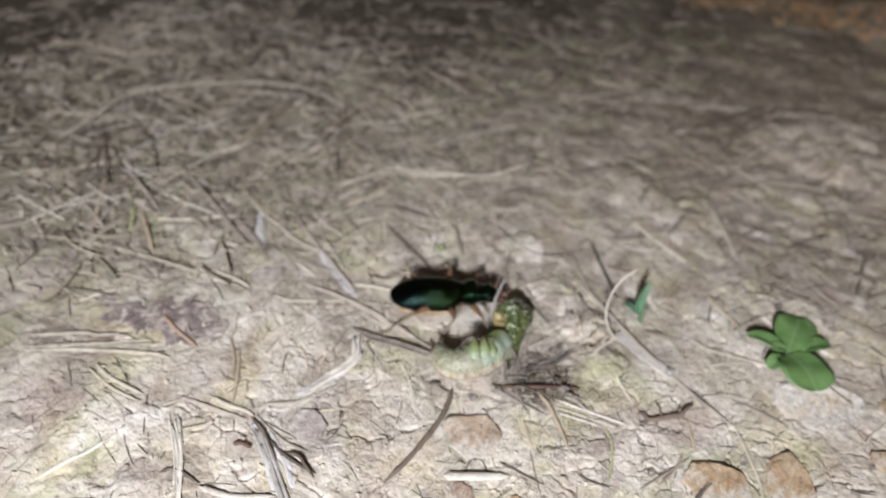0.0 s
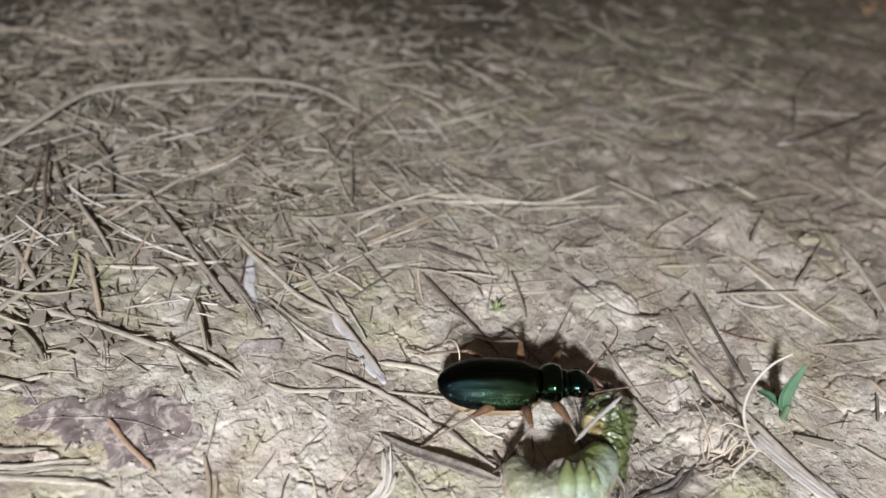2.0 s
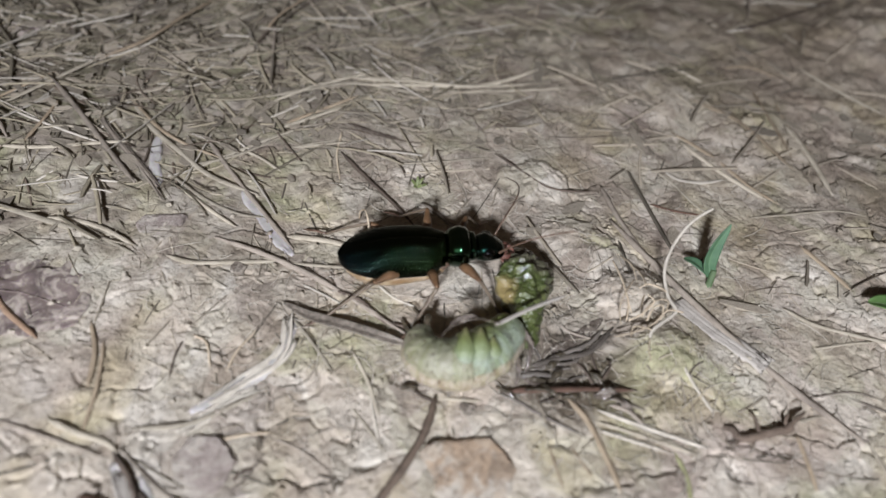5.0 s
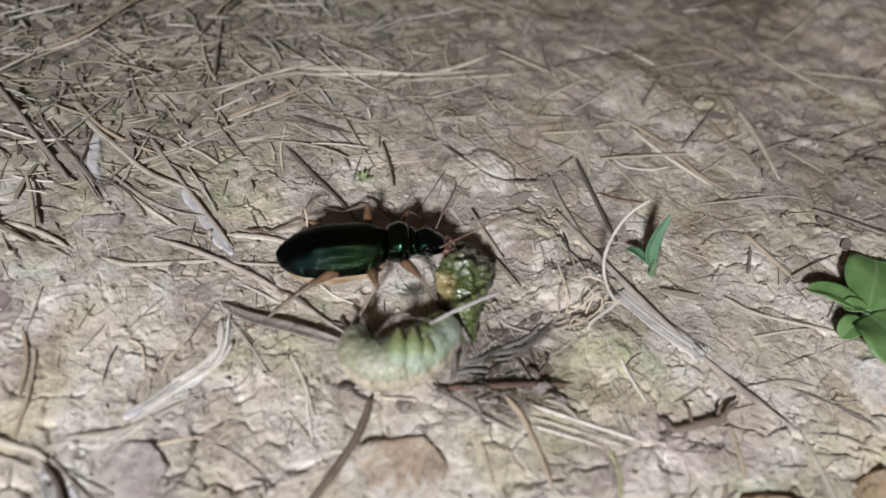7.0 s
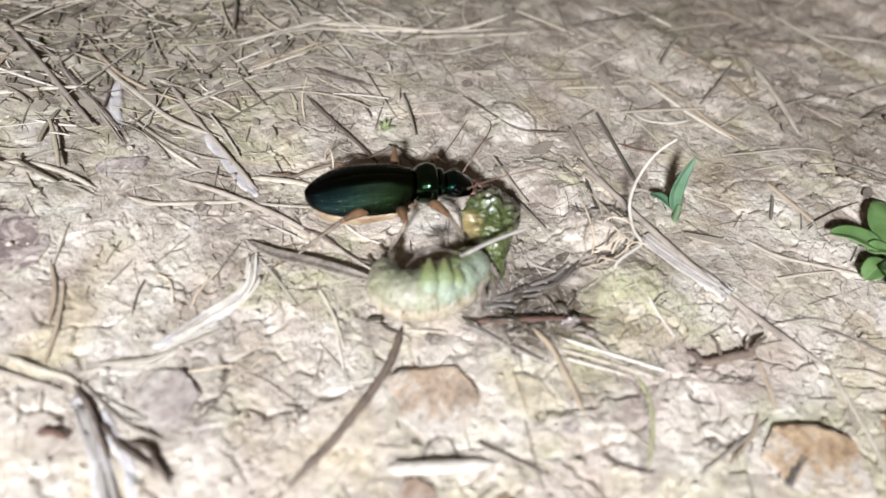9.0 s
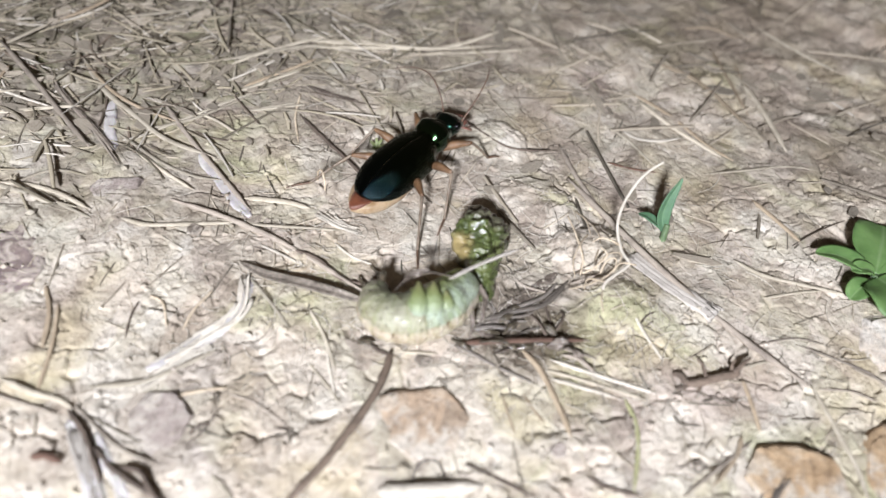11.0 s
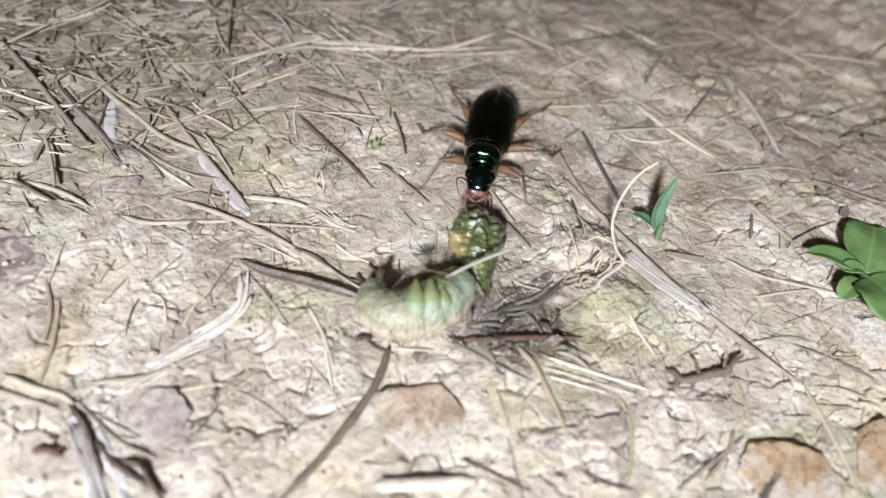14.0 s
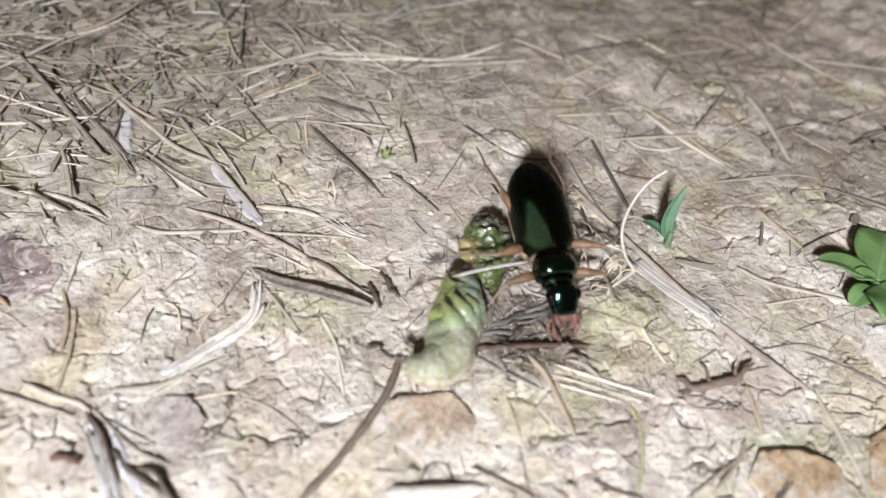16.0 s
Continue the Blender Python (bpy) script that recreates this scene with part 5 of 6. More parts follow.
stem("straw", "straw", 0.84, (-45.9, 9.8), (-37.9, 5.1), (-31.1, 2.8), (-24.2, 0.9), (-17.3, 1.4))
stem("straw", "straw", 0.77, (-47.2, 19.9), (-43.0, 25.0), (-38.2, 31.4))
stem("straw", "straw", 0.91, (-27.6, 17.9), (-23.1, 24.2), (-18.4, 28.9), (-8.6, 31.6))
stem("straw", "straw", 1.05, (-18.1, 28.2), (-9.7, 34.4), (-1.7, 39.6), (4.6, 48.3))
stem("straw", "straw", 0.70, (-9.1, 33.0), (-1.2, 38.4), (11.1, 46.1))
stem("straw", "straw", 0.56, (-28.1, 1.2), (-24.1, 6.3), (-20.5, 14.4))
stem("straw", "straw", 0.56, (-18.6, 11.1), (-15.4, 13.8), (-12.8, 15.8))
stem("straw", "straw", 0.62, (-87.1, 1.2), (-85.6, 6.4), (-81.0, 12.7))
stem("stem", "bark", 0.78, (-72.4, -10.1), (-64.9, -11.5), (-55.5, -14.8))
stem("straw", "pale", 0.55, (-58.8, 10.8), (-57.2, 12.0), (-55.7, 13.2))
stem("straw", "pale", 0.47, (-54.1, -4.8), (-53.2, -0.4), (-52.6, 2.9))
stem("straw", "straw", 0.55, (-49.4, 28.7), (-46.0, 33.2), (-42.9, 39.5))
stem("stem", "tan", 0.47, (-38.7, 33.1), (-39.5, 37.1), (-38.7, 44.8), (-36.7, 48.7), (-30.4, 50.4), lift=0.6)
stem("stem", "dark", 0.50, (-39.7, 37.4), (-38.1, 30.3), (-36.7, 23.1))
stem("stem", "bark", 0.39, (-39.5, 37.1), (-34.6, 29.5), (-28.4, 20.2))
stem("straw", "straw", 0.62, (-19.0, 29.3), (-11.7, 33.5), (-3.3, 37.6), (5.3, 44.4), lift=0.5)
stem("straw", "straw", 0.70, (-22.6, 14.0), (-20.0, 18.1), (-17.3, 22.1))
stem("straw", "tan", 0.62, (-123.1, 28.8), (-112.6, 33.8), (-100.6, 37.4), (-90.7, 42.9), lift=0.6)
stem("straw", "straw", 0.55, (-51.4, 50.8), (-45.2, 58.0), (-37.7, 64.7))
stem("straw", "pale", 0.78, (30.2, 78.5), (32.6, 82.0), (34.8, 85.3))
stem("twig", "bark", 0.35, (33.2, 85.5), (31.9, 98.1), (33.2, 109.5), (38.3, 128.5), lift=1.5)
stem("stem", "tan", 0.55, (36.8, 63.5), (40.4, 54.9), (44.9, 46.5))
stem("straw", "pale", 0.62, (31.0, 93.2), (37.3, 98.0), (46.8, 103.1))
stem("straw", "pale", 0.39, (-2.4, 67.2), (2.6, 70.2), (7.4, 72.8))
stem("stem", "brown", 0.42, (-80.5, 7.6), (-76.0, 2.5), (-69.4, -4.1))
stem("stem", "brown", 0.42, (-80.1, 7.9), (-71.2, 0.0), (-63.4, -6.8), lift=0.8)
stem("stem", "brown", 0.42, (-79.1, 7.5), (-72.1, 3.1), (-64.8, -1.2))
stem("stem", "brown", 0.48, (-72.8, -7.9), (-73.0, -2.9), (-77.7, 7.4))
stem("straw", "tan", 0.55, (-59.6, -4.4), (-58.6, 1.1), (-57.4, 8.0))
stem("straw", "tan", 0.55, (-48.0, -6.1), (-49.6, -1.3), (-51.1, 2.5))
stem("straw", "straw", 0.47, (-48.5, -3.6), (-45.9, -0.8), (-40.3, 1.2))
stem("straw", "tan", 0.78, (-54.6, 14.5), (-52.3, 21.0), (-52.6, 30.6), (-53.0, 38.9), lift=0.5)
stem("stem", "bark", 0.55, (-61.1, 22.7), (-63.0, 30.9), (-63.4, 39.6))
stem("straw", "straw", 0.39, (-52.6, 6.6), (-47.8, 10.0), (-43.1, 12.3))
stem("straw", "straw", 0.55, (-75.9, -7.4), (-73.7, -3.4), (-69.8, 0.5))
stem("straw", "straw", 0.47, (-61.3, -17.0), (-63.6, -14.3), (-66.4, -10.2))
stem("stem", "bark", 0.62, (-56.0, -17.8), (-59.5, -14.6), (-63.7, -11.5))
stem("stem", "green", 0.55, (-51.5, -13.7), (-55.0, -9.0), (-60.2, -4.8))
stem("straw", "straw", 0.62, (-25.4, 39.7), (-19.0, 45.0), (-16.7, 49.9))
stem("twig", "dark", 0.45, (16.1, 93.1), (19.6, 101.7), (22.2, 110.0))
stem("straw", "tan", 0.47, (31.3, 67.0), (35.9, 70.0), (40.7, 69.0))
stem("straw", "tan", 0.47, (41.1, 60.5), (43.9, 53.7), (47.1, 49.3))
stem("twig", "dark", 0.35, (-38.7, 35.9), (-38.6, 41.8), (-36.9, 49.1))
stem("twig", "dark", 0.45, (-31.9, 53.8), (-25.6, 53.0), (-19.1, 51.7))
stem("stem", "dark", 0.60, (30.8, 79.5), (35.5, 86.3), (42.6, 97.5), (47.9, 106.7))
stem("straw", "straw", 0.70, (22.8, 61.4), (26.8, 60.5), (29.2, 60.1))
stem("straw", "straw", 0.84, (29.1, 41.8), (34.4, 38.2), (39.4, 35.7), (42.4, 34.3))
stem("straw", "tan", 0.70, (28.6, 53.1), (36.8, 51.3), (45.4, 42.7))
stem("straw", "straw", 0.63, (-69.5, 60.5), (-63.5, 66.6), (-57.0, 75.0))
stem("straw", "straw", 0.70, (-65.0, 60.4), (-55.8, 73.0), (-45.1, 85.7))
stem("straw", "straw", 0.63, (-113.3, 31.9), (-103.5, 35.8), (-93.7, 41.2))
stem("straw", "tan", 0.70, (-67.3, -3.8), (-61.0, -11.9), (-56.7, -17.3))
stem("straw", "tan", 0.70, (-44.5, -14.8), (-49.0, -11.4), (-57.5, -5.5))
stem("straw", "straw", 0.74, (-41.1, -37.6), (-35.0, -34.8), (-28.9, -31.9), (-25.2, -31.1))
stem("straw", "pale", 0.62, (-26.7, -54.2), (-25.2, -50.5), (-23.8, -48.2), (-22.8, -45.5))
membrane(2.4, (-7.4, -33.8), (-3.6, -36.0), (-0.2, -38.2), (2.4, -41.0))
membrane(1.6, (-4.4, -33.6), (-1.6, -35.4), (1.2, -36.8), (3.6, -39.0))
stem("twig", "dark", 0.42, (-8.0, -33.0), (-5.0, -34.2), (-2.6, -35.8), (-0.8, -37.0), lift=0.4)
stem("twig", "dark", 0.45, (-0.4, -35.2), (1.6, -35.0), (3.0, -35.6), (5.2, -36.6), lift=0.4)
stem("twig", "red", 0.80, (-7.6, -37.8), (-6.4, -37.2), (-5.0, -37.0), lift=0.3)
stem("blade", "pale", 0.99, (-17.8, -38.4), (-12.0, -43.6), (-6.2, -50.7))
stem("blade", "pale", 1.24, (1.9, -48.9), (1.1, -45.0), (2.1, -40.8))
stem("blade", "grey", 1.12, (-7.0, -33.4), (-1.0, -37.5), (5.0, -42.0), (10.2, -46.3))
stem("straw", "pale", 0.93, (-7.3, -45.0), (-2.6, -43.9), (2.4, -41.1))
stem("twig", "dark", 0.50, (-13.2, -45.9), (-11.7, -44.5), (-7.6, -44.6))
stem("stem", "bark", 0.40, (-19.2, -35.4), (-14.1, -34.6), (-8.7, -33.8))
stem("stem", "bark", 0.45, (-17.1, -57.0), (-15.4, -55.2), (-13.1, -53.1))
stem("straw", "straw", 0.74, (4.8, -49.1), (7.2, -46.9), (8.6, -45.5))
stem("straw", "straw", 0.50, (-34.4, -38.3), (-28.7, -39.3), (-23.4, -39.2))
stem("stem", "bark", 0.55, (58.2, -19.5), (64.8, -13.8), (73.2, -7.6), (81.2, -3.3))
stem("stem", "bark", 0.35, (45.5, -23.7), (49.6, -21.9), (53.1, -20.5))
stem("stem", "bark", 0.35, (68.5, 18.9), (71.2, 19.1), (75.2, 19.7))
stem("straw", "straw", 0.37, (80.1, 16.9), (76.0, 10.9), (74.6, 7.6))
stem("straw", "straw", 0.56, (64.7, 38.1), (70.0, 36.0), (79.8, 36.9))
stem("straw", "straw", 0.50, (51.1, 101.4), (65.0, 104.0), (81.3, 105.4))
stem("stem", "wetgrey", 0.40, (22.7, -7.1), (24.6, -5.5), (26.9, -3.5), (28.6, 1.4))
stem("stem", "dark", 0.30, (22.1, -8.4), (24.3, -8.2), (26.6, -8.2))
stem("stem", "wetgrey", 0.35, (26.1, -7.8), (27.3, -5.8), (29.1, -4.3))
stem("stem", "dark", 0.25, (27.4, -1.1), (28.8, -3.4), (30.2, -5.3))
stem("stem", "wetgrey", 0.30, (19.3, -0.7), (21.9, -3.5), (24.3, -6.5))
stem("stem", "grey", 0.31, (20.9, -2.6), (21.9, -3.9), (23.4, -5.3))
stem("stem", "bark", 0.25, (29.6, 1.5), (31.1, 3.5), (32.7, 5.5))
stem("twig", "bark", 0.30, (29.2, -6.8), (31.9, -6.4), (34.9, -6.2))
stem("straw", "straw", 0.43, (15.5, -14.3), (17.4, -13.7), (19.9, -12.8))
stem("twig", "dark", 0.35, (13.1, -14.4), (14.3, -14.8), (16.1, -14.8))
stem("stem", "dark", 0.25, (25.1, -10.4), (26.5, -9.0), (28.4, -8.2))
stem("stem", "damp", 0.55, (23.2, -6.0), (25.3, -3.5), (27.3, -1.0), (28.2, 1.9), lift=0.15)
stem("twig", "dark", 0.28, (26.7, -3.8), (28.1, -4.9), (29.6, -6.2), lift=0.50)
stem("twig", "dark", 0.25, (29.6, -6.2), (30.0, -4.6), (30.2, -2.9), (29.6, -2.0), lift=0.50)
stem("stem", "wetgrey", 0.30, (20.3, -3.2), (21.9, -4.5), (23.5, -5.8), lift=0.30)
stem("stem", "damp", 0.35, (21.9, -8.2), (23.8, -6.5), (26.9, -4.5), lift=0.10)
stem("stem", "wetgrey", 0.50, (21.0, -11.3), (23.2, -11.5), (25.8, -11.9), lift=0.10)
stem("twig", "bark", 0.40, (31.4, -7.3), (33.2, -7.2), (35.1, -8.0), lift=0.10)
stem("stem", "bark", 0.25, (23.6, 0.1), (25.4, -0.3), (27.7, -0.0))
stem("stem", "fibre", 0.25, (28.4, 8.1), (29.8, 5.8), (30.3, 3.2))
stem("stem", "fibre", 0.25, (29.3, 11.2), (30.9, 9.3), (31.2, 5.5))
stem("stem", "dark", 0.20, (-10.9, -20.4), (-10.4, -22.2), (-9.0, -24.7))
stem("stem", "dark", 0.20, (3.3, -31.1), (3.8, -29.3), (3.8, -26.8))
stem("twig", "dark", 0.30, (3.0, -30.3), (3.1, -29.3), (3.8, -28.5))
stem("stem", "bark", 0.20, (3.3, -25.3), (5.9, -25.0), (8.6, -25.3), (11.6, -26.1))
stem("stem", "dark", 0.20, (9.2, -26.3), (10.7, -26.2), (11.7, -27.3))
stem("straw", "straw", 0.37, (5.5, -13.7), (8.5, -15.8), (11.5, -18.8))
stem("straw", "pale", 0.31, (9.4, -16.9), (11.0, -19.0), (13.1, -21.5))
stem("stem", "tan", 0.31, (27.3, -14.4), (28.8, -16.4), (29.9, -17.8))
stem("stem", "tan", 0.31, (29.3, -13.5), (30.9, -14.7), (32.0, -15.5))
stem("straw", "pale", 0.37, (37.0, 0.4), (38.7, -1.2), (41.6, -3.7))
stem("stem", "dark", 0.20, (37.9, -0.4), (38.2, 1.0), (39.1, 2.5))
stem("stem", "dark", 0.20, (43.2, -9.0), (44.1, -9.6), (46.0, -9.0))
stem("stem", "bark", 0.20, (50.2, 3.8), (54.2, 6.7), (57.2, 7.3))
stem("stem", "bark", 0.20, (60.2, 5.6), (62.0, 5.3), (64.1, 5.2))
stem("blade", "wetgrey", 1.30, (53.8, -9.9), (53.1, -12.2), (52.8, -14.5))
stem("straw", "straw", 0.43, (30.4, -9.8), (33.6, -9.4), (36.8, -9.1), (40.3, -8.8))
stem("straw", "pale", 0.37, (31.2, -10.6), (34.4, -10.2), (37.7, -9.8))
membrane(2.2, (-19.6, 1.4), (-15.6, -1.0), (-11.6, -3.2), (-7.6, -5.2))
stem("blade", "pale", 0.99, (-1.2, -0.5), (2.2, -1.3), (5.2, -1.2))
stem("straw", "pale", 0.31, (-4.3, -8.3), (-0.9, -8.5), (3.7, -8.9))
stem("straw", "pale", 0.31, (3.2, -4.3), (5.8, -5.0), (8.6, -4.9))


def forked_twig():
    """A short knobbly twig with broken side shoots."""
    base = np.array((46.0, -3.4, float(ground_z(46.0, -3.4))))
    twig = tagged(new("forked_twig"), "short brown knobbly forked twig lying on pale clay", "twig")
    twig.matrix_basis = pose(*(base * MM))
    for name, points, radii in (
            ("stalk", ((43.4, -5.1, 0.5), (44.6, -4.6, 0.75), (46.0, -3.4, 0.7), (47.4, -2.3, 0.75), (48.6, -1.3, 0.7)), (0.34, 0.58, 0.50, 0.62, 0.42)),
            ("shoot", ((43.9, -5.0, 0.8), (43.0, -4.4, 0.8), (42.3, -4.5, 0.7)), (0.40, 0.42, 0.25)),
            ("shoot", ((43.9, -5.1, 0.6), (43.3, -5.8, 0.5), (42.6, -6.0, 0.4)), (0.38, 0.40, 0.24)),
            ("shoot", ((45.5, -3.4, 0.9), (44.9, -2.4, 1.2), (44.2, -1.9, 1.2)), (0.24, 0.18, 0.10)),
            ("shoot", ((45.3, -4.4, 0.6), (45.1, -5.6, 0.4), (44.7, -6.6, 0.2)), (0.26, 0.20, 0.10)),
            ("shoot", ((48.2, -1.5, 0.8), (48.8, -0.2, 1.0), (49.5, 1.0, 0.9)), (0.36, 0.30, 0.20)),
            ("shoot", ((47.9, -1.4, 0.8), (47.8, -0.7, 1.0), (48.0, -0.1, 1.1)), (0.24, 0.18, 0.10))):
        c = through_points([np.subtract(p, (46.0, -3.4, 0.38)) for p in points], 22)
        r = 0.82 * np.interp(np.linspace(0, 1, 22), np.linspace(0, 1, len(radii)), radii)
        v, f, uv = tube(c, r, 9, 0.9, 0.3, 0.26, len(points) + int(radii[0] * 100))
        part(name, mesh_of(name, v * MM, f, STEM["brown"], True, uv), twig)


forked_twig()


# ---------------------------------------------------------------- litter nobody could count
def strewn(name, label, count, material, seed, length, width, where, flat=0.6, pile=0.0, curl=0.07):
    """Many short bent stems, joined in one mesh."""
    rng = np.random.RandomState(seed)
    x0, y0, heading = where(rng, count)
    k = 6
    s = np.linspace(-0.5, 0.5, k)
    long = rng.uniform(0, 1, count) ** 1.8 * (length[1] - length[0]) + length[0]
    bend = rng.normal(0, curl, count)
    ang = heading[:, None] + bend[:, None] * s[None, :] * 2
    step = (long / (k - 1))[:, None]
    px = x0[:, None] + np.cumsum(np.cos(ang) * step, 1)
    py = y0[:, None] + np.cumsum(np.sin(ang) * step, 1)
    r = (rng.uniform(width[0], width[1], count)[:, None] * 0.5) * np.array([0.75, 1, 1, 1, 0.95, 0.7])[None, :]
    pz = ground_z(px, py)
    slope = (pz * s).sum(1, keepdims=True) / (s * s).sum()
    slope = np.clip(slope, -0.16 * long[:, None], 0.16 * long[:, None])
    lie = pz.mean(1, keepdims=True) + slope * s
    pz = lie + 0.25 * (pz - lie).max(1, keepdims=True) + r * rng.uniform(-0.5, 0.9, count)[:, None] + pile * (rng.rand(count) ** 2)[:, None]
    sides = 5
    a = np.linspace(0, 2 * np.pi, sides, endpoint=False)
    nx, ny = -np.sin(ang), np.cos(ang)
    vx = px[..., None] + nx[..., None] * r[..., None] * np.cos(a)
    vy = py[..., None] + ny[..., None] * r[..., None] * np.cos(a)
    vz = pz[..., None] + r[..., None] * flat * np.sin(a)
    verts = np.stack([vx, vy, vz], -1).reshape(-1, 3) * MM
    one = grid_faces(k, sides, wrap=True)
    faces = (one[None] + (np.arange(count) * k * sides)[:, None, None]).reshape(-1, 4)
    uv = np.stack(np.broadcast_arrays((np.linspace(0, 1, k)[None, :, None] + rng.rand(count)[:, None, None] * 7), (np.linspace(0, 1, sides)[None, None, :])), -1).reshape(-1, 2)
    tagged(new(name, mesh_of(name, verts, faces, material, True, uv)), label, "litter", kind="stuff")


def over_bank(rng, n):
    """Sparse over the far loam, none on the bare clay."""
    out = []
    while len(out) < n:
        x, y = rng.uniform(-150, 150), rng.uniform(-20, 200)
        grassy = smooth_step(8, -30, x - 0.30 * y) * smooth_step(2, 44, y + 0.05 * x)
        if rng.rand() < 0.10 * smooth_step(5, 40, y) + 0.25 * grassy * np.clip(1.3 - y / 120, 0.12, 1):
            out.append((x, y, rng.choice([0.9, -0.3, 0.35, 1.6], p=[0.3, 0.25, 0.3, 0.15]) + rng.normal(0, 0.45)))
    return np.array(out).T


def over_mat(rng, n):
    """The matted grass beside the bare clay."""
    out = []
    while len(out) < n:
        x, y = rng.uniform(-125, 15), rng.uniform(-32, 95)
        inwards = mat_depth(x, y)
        if rng.rand() < smooth_step(-14, 22, inwards) * (0.12 + 0.88 * smooth_step(80, 25, y + 0.25 * (x + 60))):
            out.append((x, y, rng.choice([0.75, -0.45, 1.5, 0.15], p=[0.35, 0.3, 0.2, 0.15]) + rng.normal(0, 0.4)))
    return np.array(out).T


def over_clay(rng, n):
    return rng.uniform(-50, 95, n), rng.uniform(-60, 60, n), rng.uniform(0, 6.28, n)


def over_middle(rng, n):
    """Round the caterpillar and the clods, thinning outwards."""
    return rng.normal(20, 20, n), rng.normal(-6, 17, n), rng.uniform(0, 6.28, n)


strewn("straw_litter", "matted dry straw and dead grass on the soil", 1700, LITTER, 47, (2, 16), (0.12, 0.7), over_bank, flat=0.4, pile=0.9)
strewn("grass_mat", "crossed layers of dry and rotting grass stems", 3000, MAT, 49, (1.5, 13), (0.08, 0.6), over_mat, flat=0.3, pile=0.7, curl=0.25)
strewn("rotting_grass", "dark brown rotting grass under the straw mat", 450, HAIR, 50, (2, 11), (0.1, 0.45), over_mat, flat=0.3, pile=0.5, curl=0.3)
strewn("loose_straws", "scattered pale dry straws on matted grass", 430, WISP, 48, (2, 14), (0.10, 0.5), over_mat, flat=0.4, pile=1.2, curl=0.15)
strewn("fine_litter", "short pale straw fragments strewn on clay", 1900, LITTER, 42, (1.0, 7), (0.06, 0.26), over_clay)
strewn("pale_fibres", "fine pale curled fibres on the clay", 1500, WISP, 45, (1.0, 6), (0.04, 0.11), over_middle, curl=0.9, pile=0.25)
strewn("rootlets", "fine dark rootlets and hairs on the clay", 420, HAIR, 43, (1.5, 8), (0.04, 0.12), over_clay, curl=0.7)
strewn("dark_litter", "dark decayed grass bits on the far loam", 500, HAIR, 44, (3, 14), (0.08, 0.24), over_bank, pile=0.1)


def build_chaff():
    """Torn flat flakes of dead grass and leaf, each with its own tilt, joined in one mesh."""
    rng = np.random.RandomState(61)
    n = 2200
    x, y, heading = np.concatenate([over_bank(rng, n // 2), over_mat(rng, n - n // 2)], 1)
    long, wide = 0.7 + 2.6 * rng.rand(n) ** 2.2, 0.35 + 0.9 * rng.rand(n) ** 1.6
    a = np.linspace(0, 2 * np.pi, 7, endpoint=False)
    r = rng.uniform(0.65, 1.15, (n, 7))
    u, v = np.cos(a) * r * long[:, None], np.sin(a) * r * wide[:, None]
    turn = heading + rng.normal(0, 0.7, n)
    px = x[:, None] + u * np.cos(turn)[:, None] - v * np.sin(turn)[:, None]
    py = y[:, None] + u * np.sin(turn)[:, None] + v * np.cos(turn)[:, None]
    tilt = rng.normal(0, 0.09, (n, 2))
    pz = ground_z(x, y)[:, None] + 0.28 + u * tilt[:, :1] + v * tilt[:, 1:] + 0.08 * rng.uniform(-1, 1, (n, 7)) + 0.4 * (rng.rand(n) ** 3)[:, None]
    top = np.stack([px, py, pz], -1)
    verts = np.concatenate([top, top - (0, 0, 0.12)], 1).reshape(-1, 3)
    base = np.arange(n) * 14
    faces = []
    for b in base:
        faces.append(tuple(range(b, b + 7)))
        faces += [(b + (k + 1) % 7, b + k, b + 7 + k, b + 7 + (k + 1) % 7) for k in range(7)]
    uv = np.stack([np.concatenate([u, u], 1) / 9 + rng.rand(n, 1) * 7, np.concatenate([v, v], 1) / 3], -1).reshape(-1, 2)
    tagged(new("chaff", mesh_of("chaff", verts * MM, faces, CHAFF, False, uv)), "torn flakes of dead grass and leaf on soil", "litter", kind="stuff")


build_chaff()


def build_crumbs():
    """Crumbs of the crust, joined in one mesh."""
    rng = np.random.RandomState(51)
    n = 5200
    x, y = rng.uniform(-55, 95, n), rng.uniform(-58, 75, n)
    size = 0.10 + 0.42 * rng.rand(n) ** 4
    unit = np.array([(1, 0, 0), (0.4, 0.9, 0.1), (-0.7, 0.6, 0), (-0.8, -0.5, 0.1), (0.3, -0.95, 0), (0.1, 0.1, 0.8), (0, 0, -0.7)])
    faces = np.array([(0, 1, 5), (1, 2, 5), (2, 3, 5), (3, 4, 5), (4, 0, 5), (1, 0, 6), (2, 1, 6), (3, 2, 6), (4, 3, 6), (0, 4, 6)])
    v = unit[None] * rng.uniform(0.6, 1.3, (n, 7, 3)) * size[:, None, None]
    a = rng.uniform(0, 6.28, n)[:, None]
    v = np.stack([v[..., 0] * np.cos(a) - v[..., 1] * np.sin(a), v[..., 0] * np.sin(a) + v[..., 1] * np.cos(a), v[..., 2] * 0.8], -1)
    v += np.stack([x, y, ground_z(x, y) + size * 0.3], -1)[:, None, :]
    f = (faces[None] + (np.arange(n) * 7)[:, None, None]).reshape(-1, 3)
    tagged(new("soil_crumbs", mesh_of("soil_crumbs", v.reshape(-1, 3) * MM, f, SOIL, False)), "loose crumbs of pale dry clay", "soil", kind="stuff")


build_crumbs()


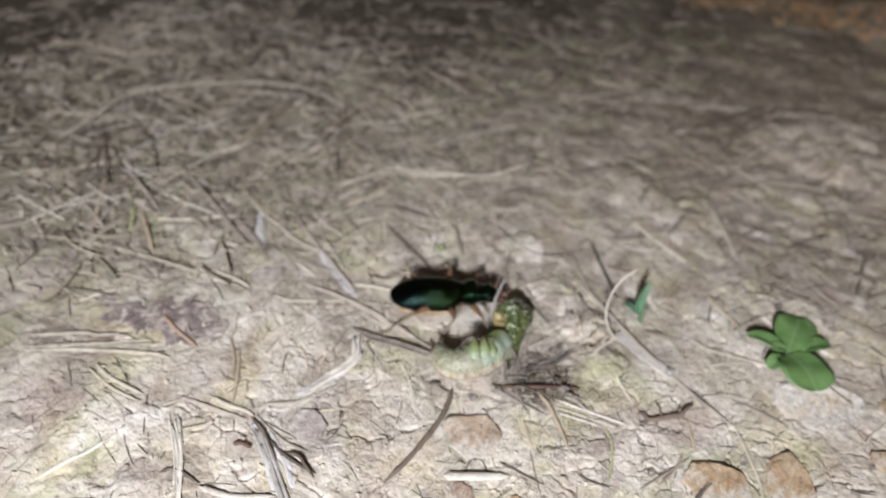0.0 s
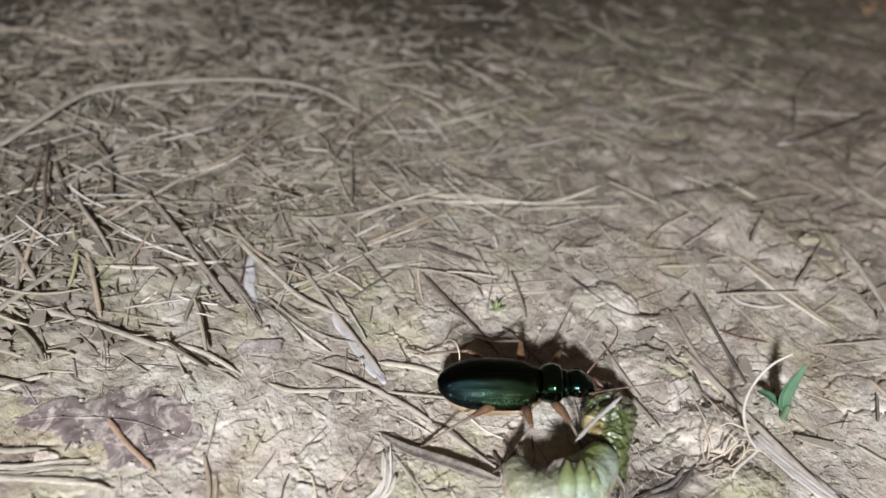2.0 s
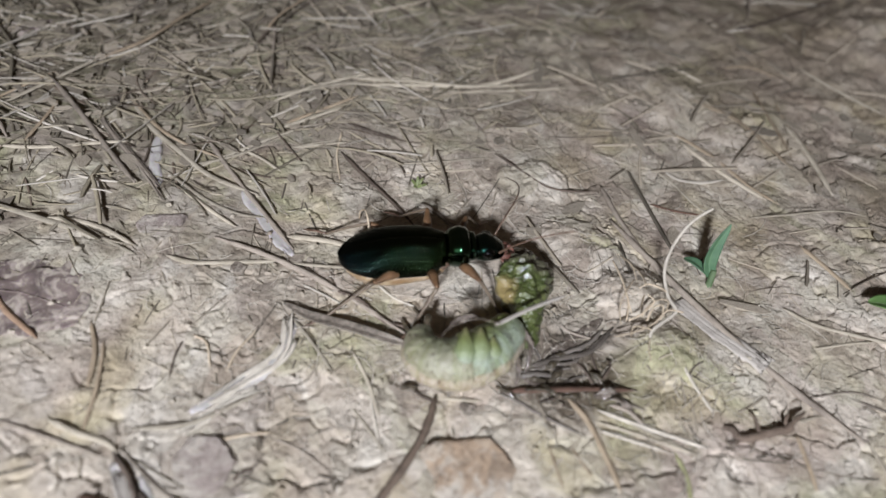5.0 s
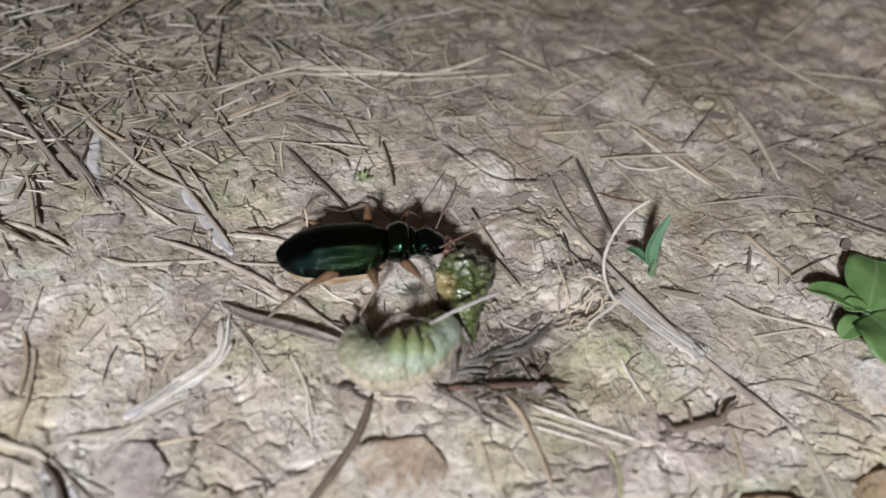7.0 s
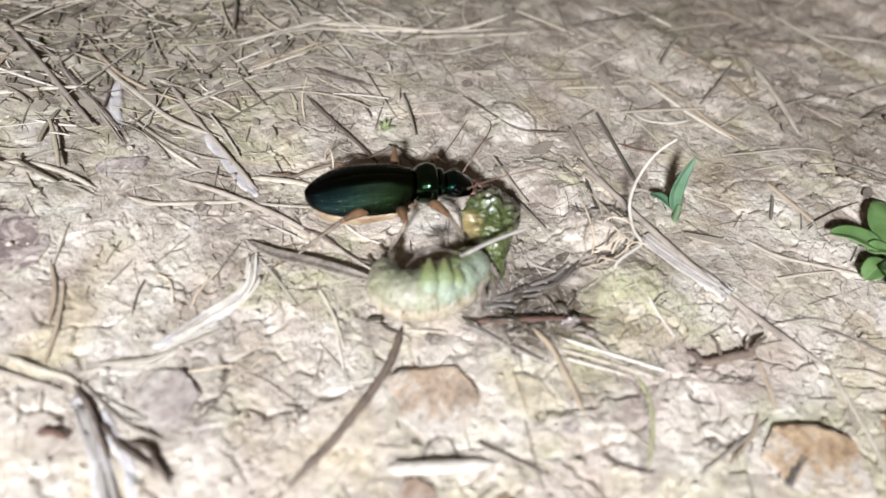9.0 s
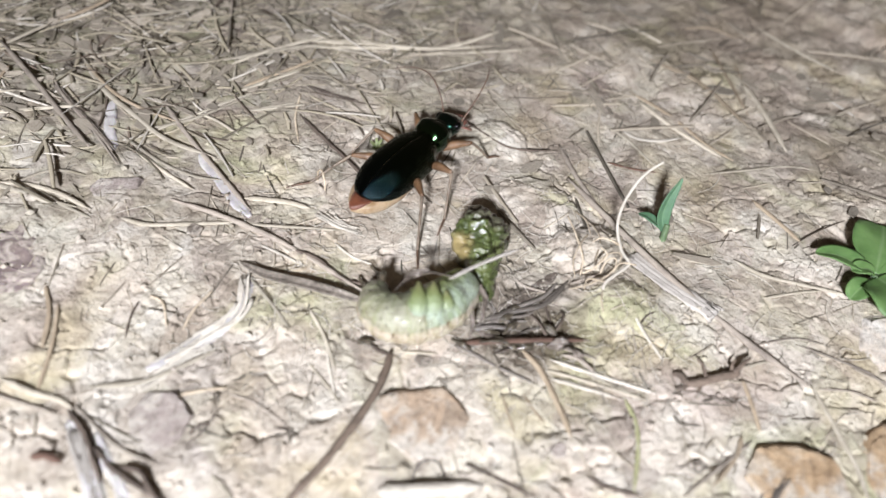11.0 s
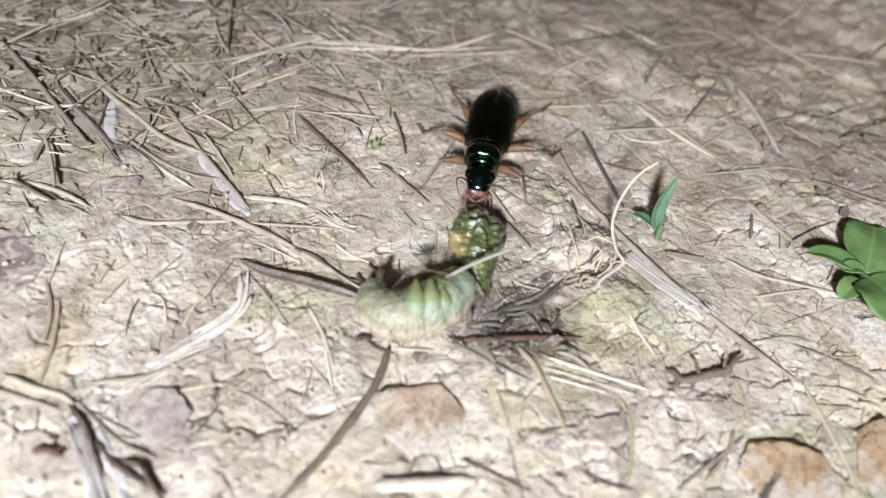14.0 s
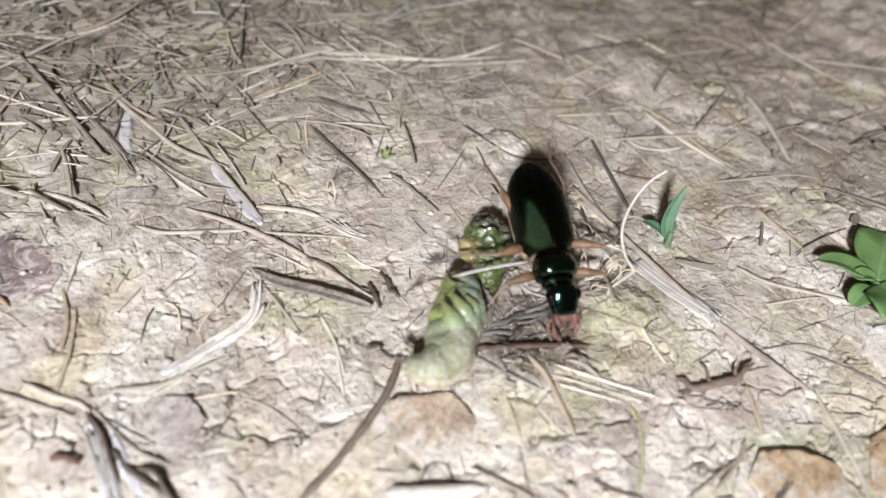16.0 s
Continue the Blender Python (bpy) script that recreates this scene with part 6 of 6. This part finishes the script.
# ---------------------------------------------------------------- what moves
# time, head front x and y in millimetres, heading in degrees
TRACK = [(0.0, 15.2, 4.6, 29.0), (1.0, 14.8, 4.4, 28.5), (2.0, 15.7, 4.4, 27.0), (3.2, 15.5, 4.5, 28.0), (5.5, 14.7, 4.8, 32.5), (8.0, 15.0, 4.9, 33.0), (9.7, 15.1, 4.9, 33.0),
         (10.4, 13.5, 12.0, 52.0), (11.1, 7.5, 19.5, 80.0), (11.8, 5.4, 19.4, 91.0), (12.2, 5.6, 17.4, 92.0), (12.6, 5.6, 16.9, 92.5), (13.0, 4.8, 18.0, 98.5),
         (13.1, 6.2, 23.0, 77.0), (13.2, 9.2, 25.6, 48.0), (13.3, 16.0, 23.4, 6.0), (13.4, 19.4, 15.4, -34.0), (13.5, 17.6, 9.6, -61.0), (13.7, 15.8, 8.2, -79.0), (14.0, 15.6, 8.4, -78.0), (14.5, 15.8, 7.8, -77.0),
         (14.8, 15.6, 9.6, -74.0), (15.0, 16.0, 10.0, -71.0), (15.3, 22.2, 4.6, -67.0), (15.5, 23.4, 0.8, -69.0), (15.8, 27.9, -0.6, -58.5), (16.0, 29.5, -5.0, -56.0)]


def beetle_rows():
    rows = []
    for t, x, y, turn in TRACK:
        a = radians(turn)
        cx, cy = x - 9.4 * math.cos(a), y - 9.4 * math.sin(a)
        nose = float(np.interp(t, (0, 9.7, 11.8, 13.0, 13.3, 13.7, 14.6, 15.0, 15.4, 16.0), (0, 0, -2, -2, 0, 6, 6, 5, 14, 17)))
        lift = 1.15 + 0.07 * abs(nose) + float(np.interp(t, (15.0, 15.4, 16.0), (0.0, 1.2, 2.0)))
        rows.append((t, pose(cx * MM, cy * MM, lift * MM, 0, nose, turn)))
    return rows


def stepping(t):
    return 9.7 < t < 11.8 or 13.0 < t < 13.75 or 14.85 < t < 16.05


def motions():
    walk(BEETLE["beetle"], beetle_rows())
    ticks = [round(i * 0.1, 1) for i in range(161)]
    for n, (leg, hip, side, kind) in enumerate(BEETLE["legs"]):
        phase = (n % 2) * math.pi + {"hind": 0.0, "middle": math.pi, "front": 0.3}[kind]
        rows = []
        for t in ticks:
            if stepping(t):
                swing, raise_ = 15 * math.sin(t * 17 + phase), 5 * max(0.0, math.cos(t * 17 + phase))
            elif t in (0.0, 16.0) or abs(t * 2 - round(t * 2)) < 0.01:
                swing, raise_ = 1.5 * math.sin(t * 3.1 + n), 0.0
            else:
                continue
            rows.append((t, pose(*(hip * MM), -side * raise_, 0, swing)))
        walk(leg, rows)
    for antenna, joint, side in BEETLE["antennae"]:
        rows = [(t, pose(*(np.array(joint) * MM), 6 * math.sin(t * 2.3 + side), 0, side * (6 + 9 * math.sin(t * 1.7 + side)))) for t in ticks[::5]]
        walk(antenna, rows)
    walk(BEETLE["head"], [(t, pose(0, 0, 0, 0, 1.2 * math.sin(t * 5.0), 2.0 * math.sin(t * 3.3))) for t in ticks[::4]])
    tucked, drawn_out = pose(0.0025, 0, -0.0001, 0, -4, 0), pose(-0.0004, 0, 0.0003, 0, 1, 0)
    walk(BEETLE["abdomen"], [(0.0, tucked), (9.7, tucked), (11.6, drawn_out), (13.2, drawn_out), (13.7, tucked), (16.0, tucked)])

    m, k = MID_JOINT * MM, (TAIL_JOINT - MID_JOINT) * MM
    walk(GRUB["mid"], [(0.0, pose(m[0] - 0.0004, m[1] + 0.0016, m[2], 0, 0, 2)), (1.0, pose(m[0] - 0.0006, m[1] + 0.0016, m[2], 0, 0, 2)), (1.5, pose(m[0] - 0.0006, m[1] + 0.0029, m[2] + 0.0003, 0, 0, -2)), (1.8, pose(m[0] - 0.0004, m[1] + 0.0024, m[2] + 0.0003, 0, 0, -2)), (2.2, pose(m[0], m[1] + 0.0010, m[2])), (3.2, pose(m[0], m[1] + 0.0006, m[2])), (5.5, pose(*m)), (15.6, pose(*m)), (15.8, pose(m[0] - 0.0003, m[1], m[2], 0, 0, 12)), (15.9, pose(m[0] - 0.0007, m[1], m[2], 0, 0, 26)), (16.0, pose(m[0] - 0.0013, m[1], m[2], 0, 0, 38))])
    walk(GRUB["tail"], [(0.0, pose(*k, 0, 0, 20)), (1.5, pose(*k, 0, 0, 24)), (1.8, pose(*k, 0, 0, 18)), (2.3, pose(*k)), (15.6, pose(*k)), (15.8, pose(*k, 0, 0, 16)), (15.9, pose(*k, 0, 0, 36)), (16.0, pose(*k, 0, 0, 50))])
    f = (0.0185, 0.001, 0.0022)
    walk(GRUB["fore"], [(0.0, pose(*f, 0, 0, -4)), (1.5, pose(*f, 0, 0, -3)), (2.2, pose(*f)), (15.3, pose(*f)), (16.0, pose(*f, 0, 0, -3))])
    leaning, rest = pose(0.0152, 0.0022, 0.0058, 0, -4, 97), pose(0.0207, -0.0041, 0.0056, 0, -6, 51.5)
    walk(loose_straw, [(0.0, leaning), (1.5, pose(0.0148, 0.0008, 0.0058, 0, -4, 95)), (2.0, pose(0.0172, -0.0012, 0.0058, 0, -5, 70)), (2.4, rest), (15.2, rest), (15.6, pose(0.0206, -0.0039, 0.0056, 0, -5, 40)), (16.0, pose(0.0206, -0.0039, 0.0056, 0, -5, 38))])


motions()
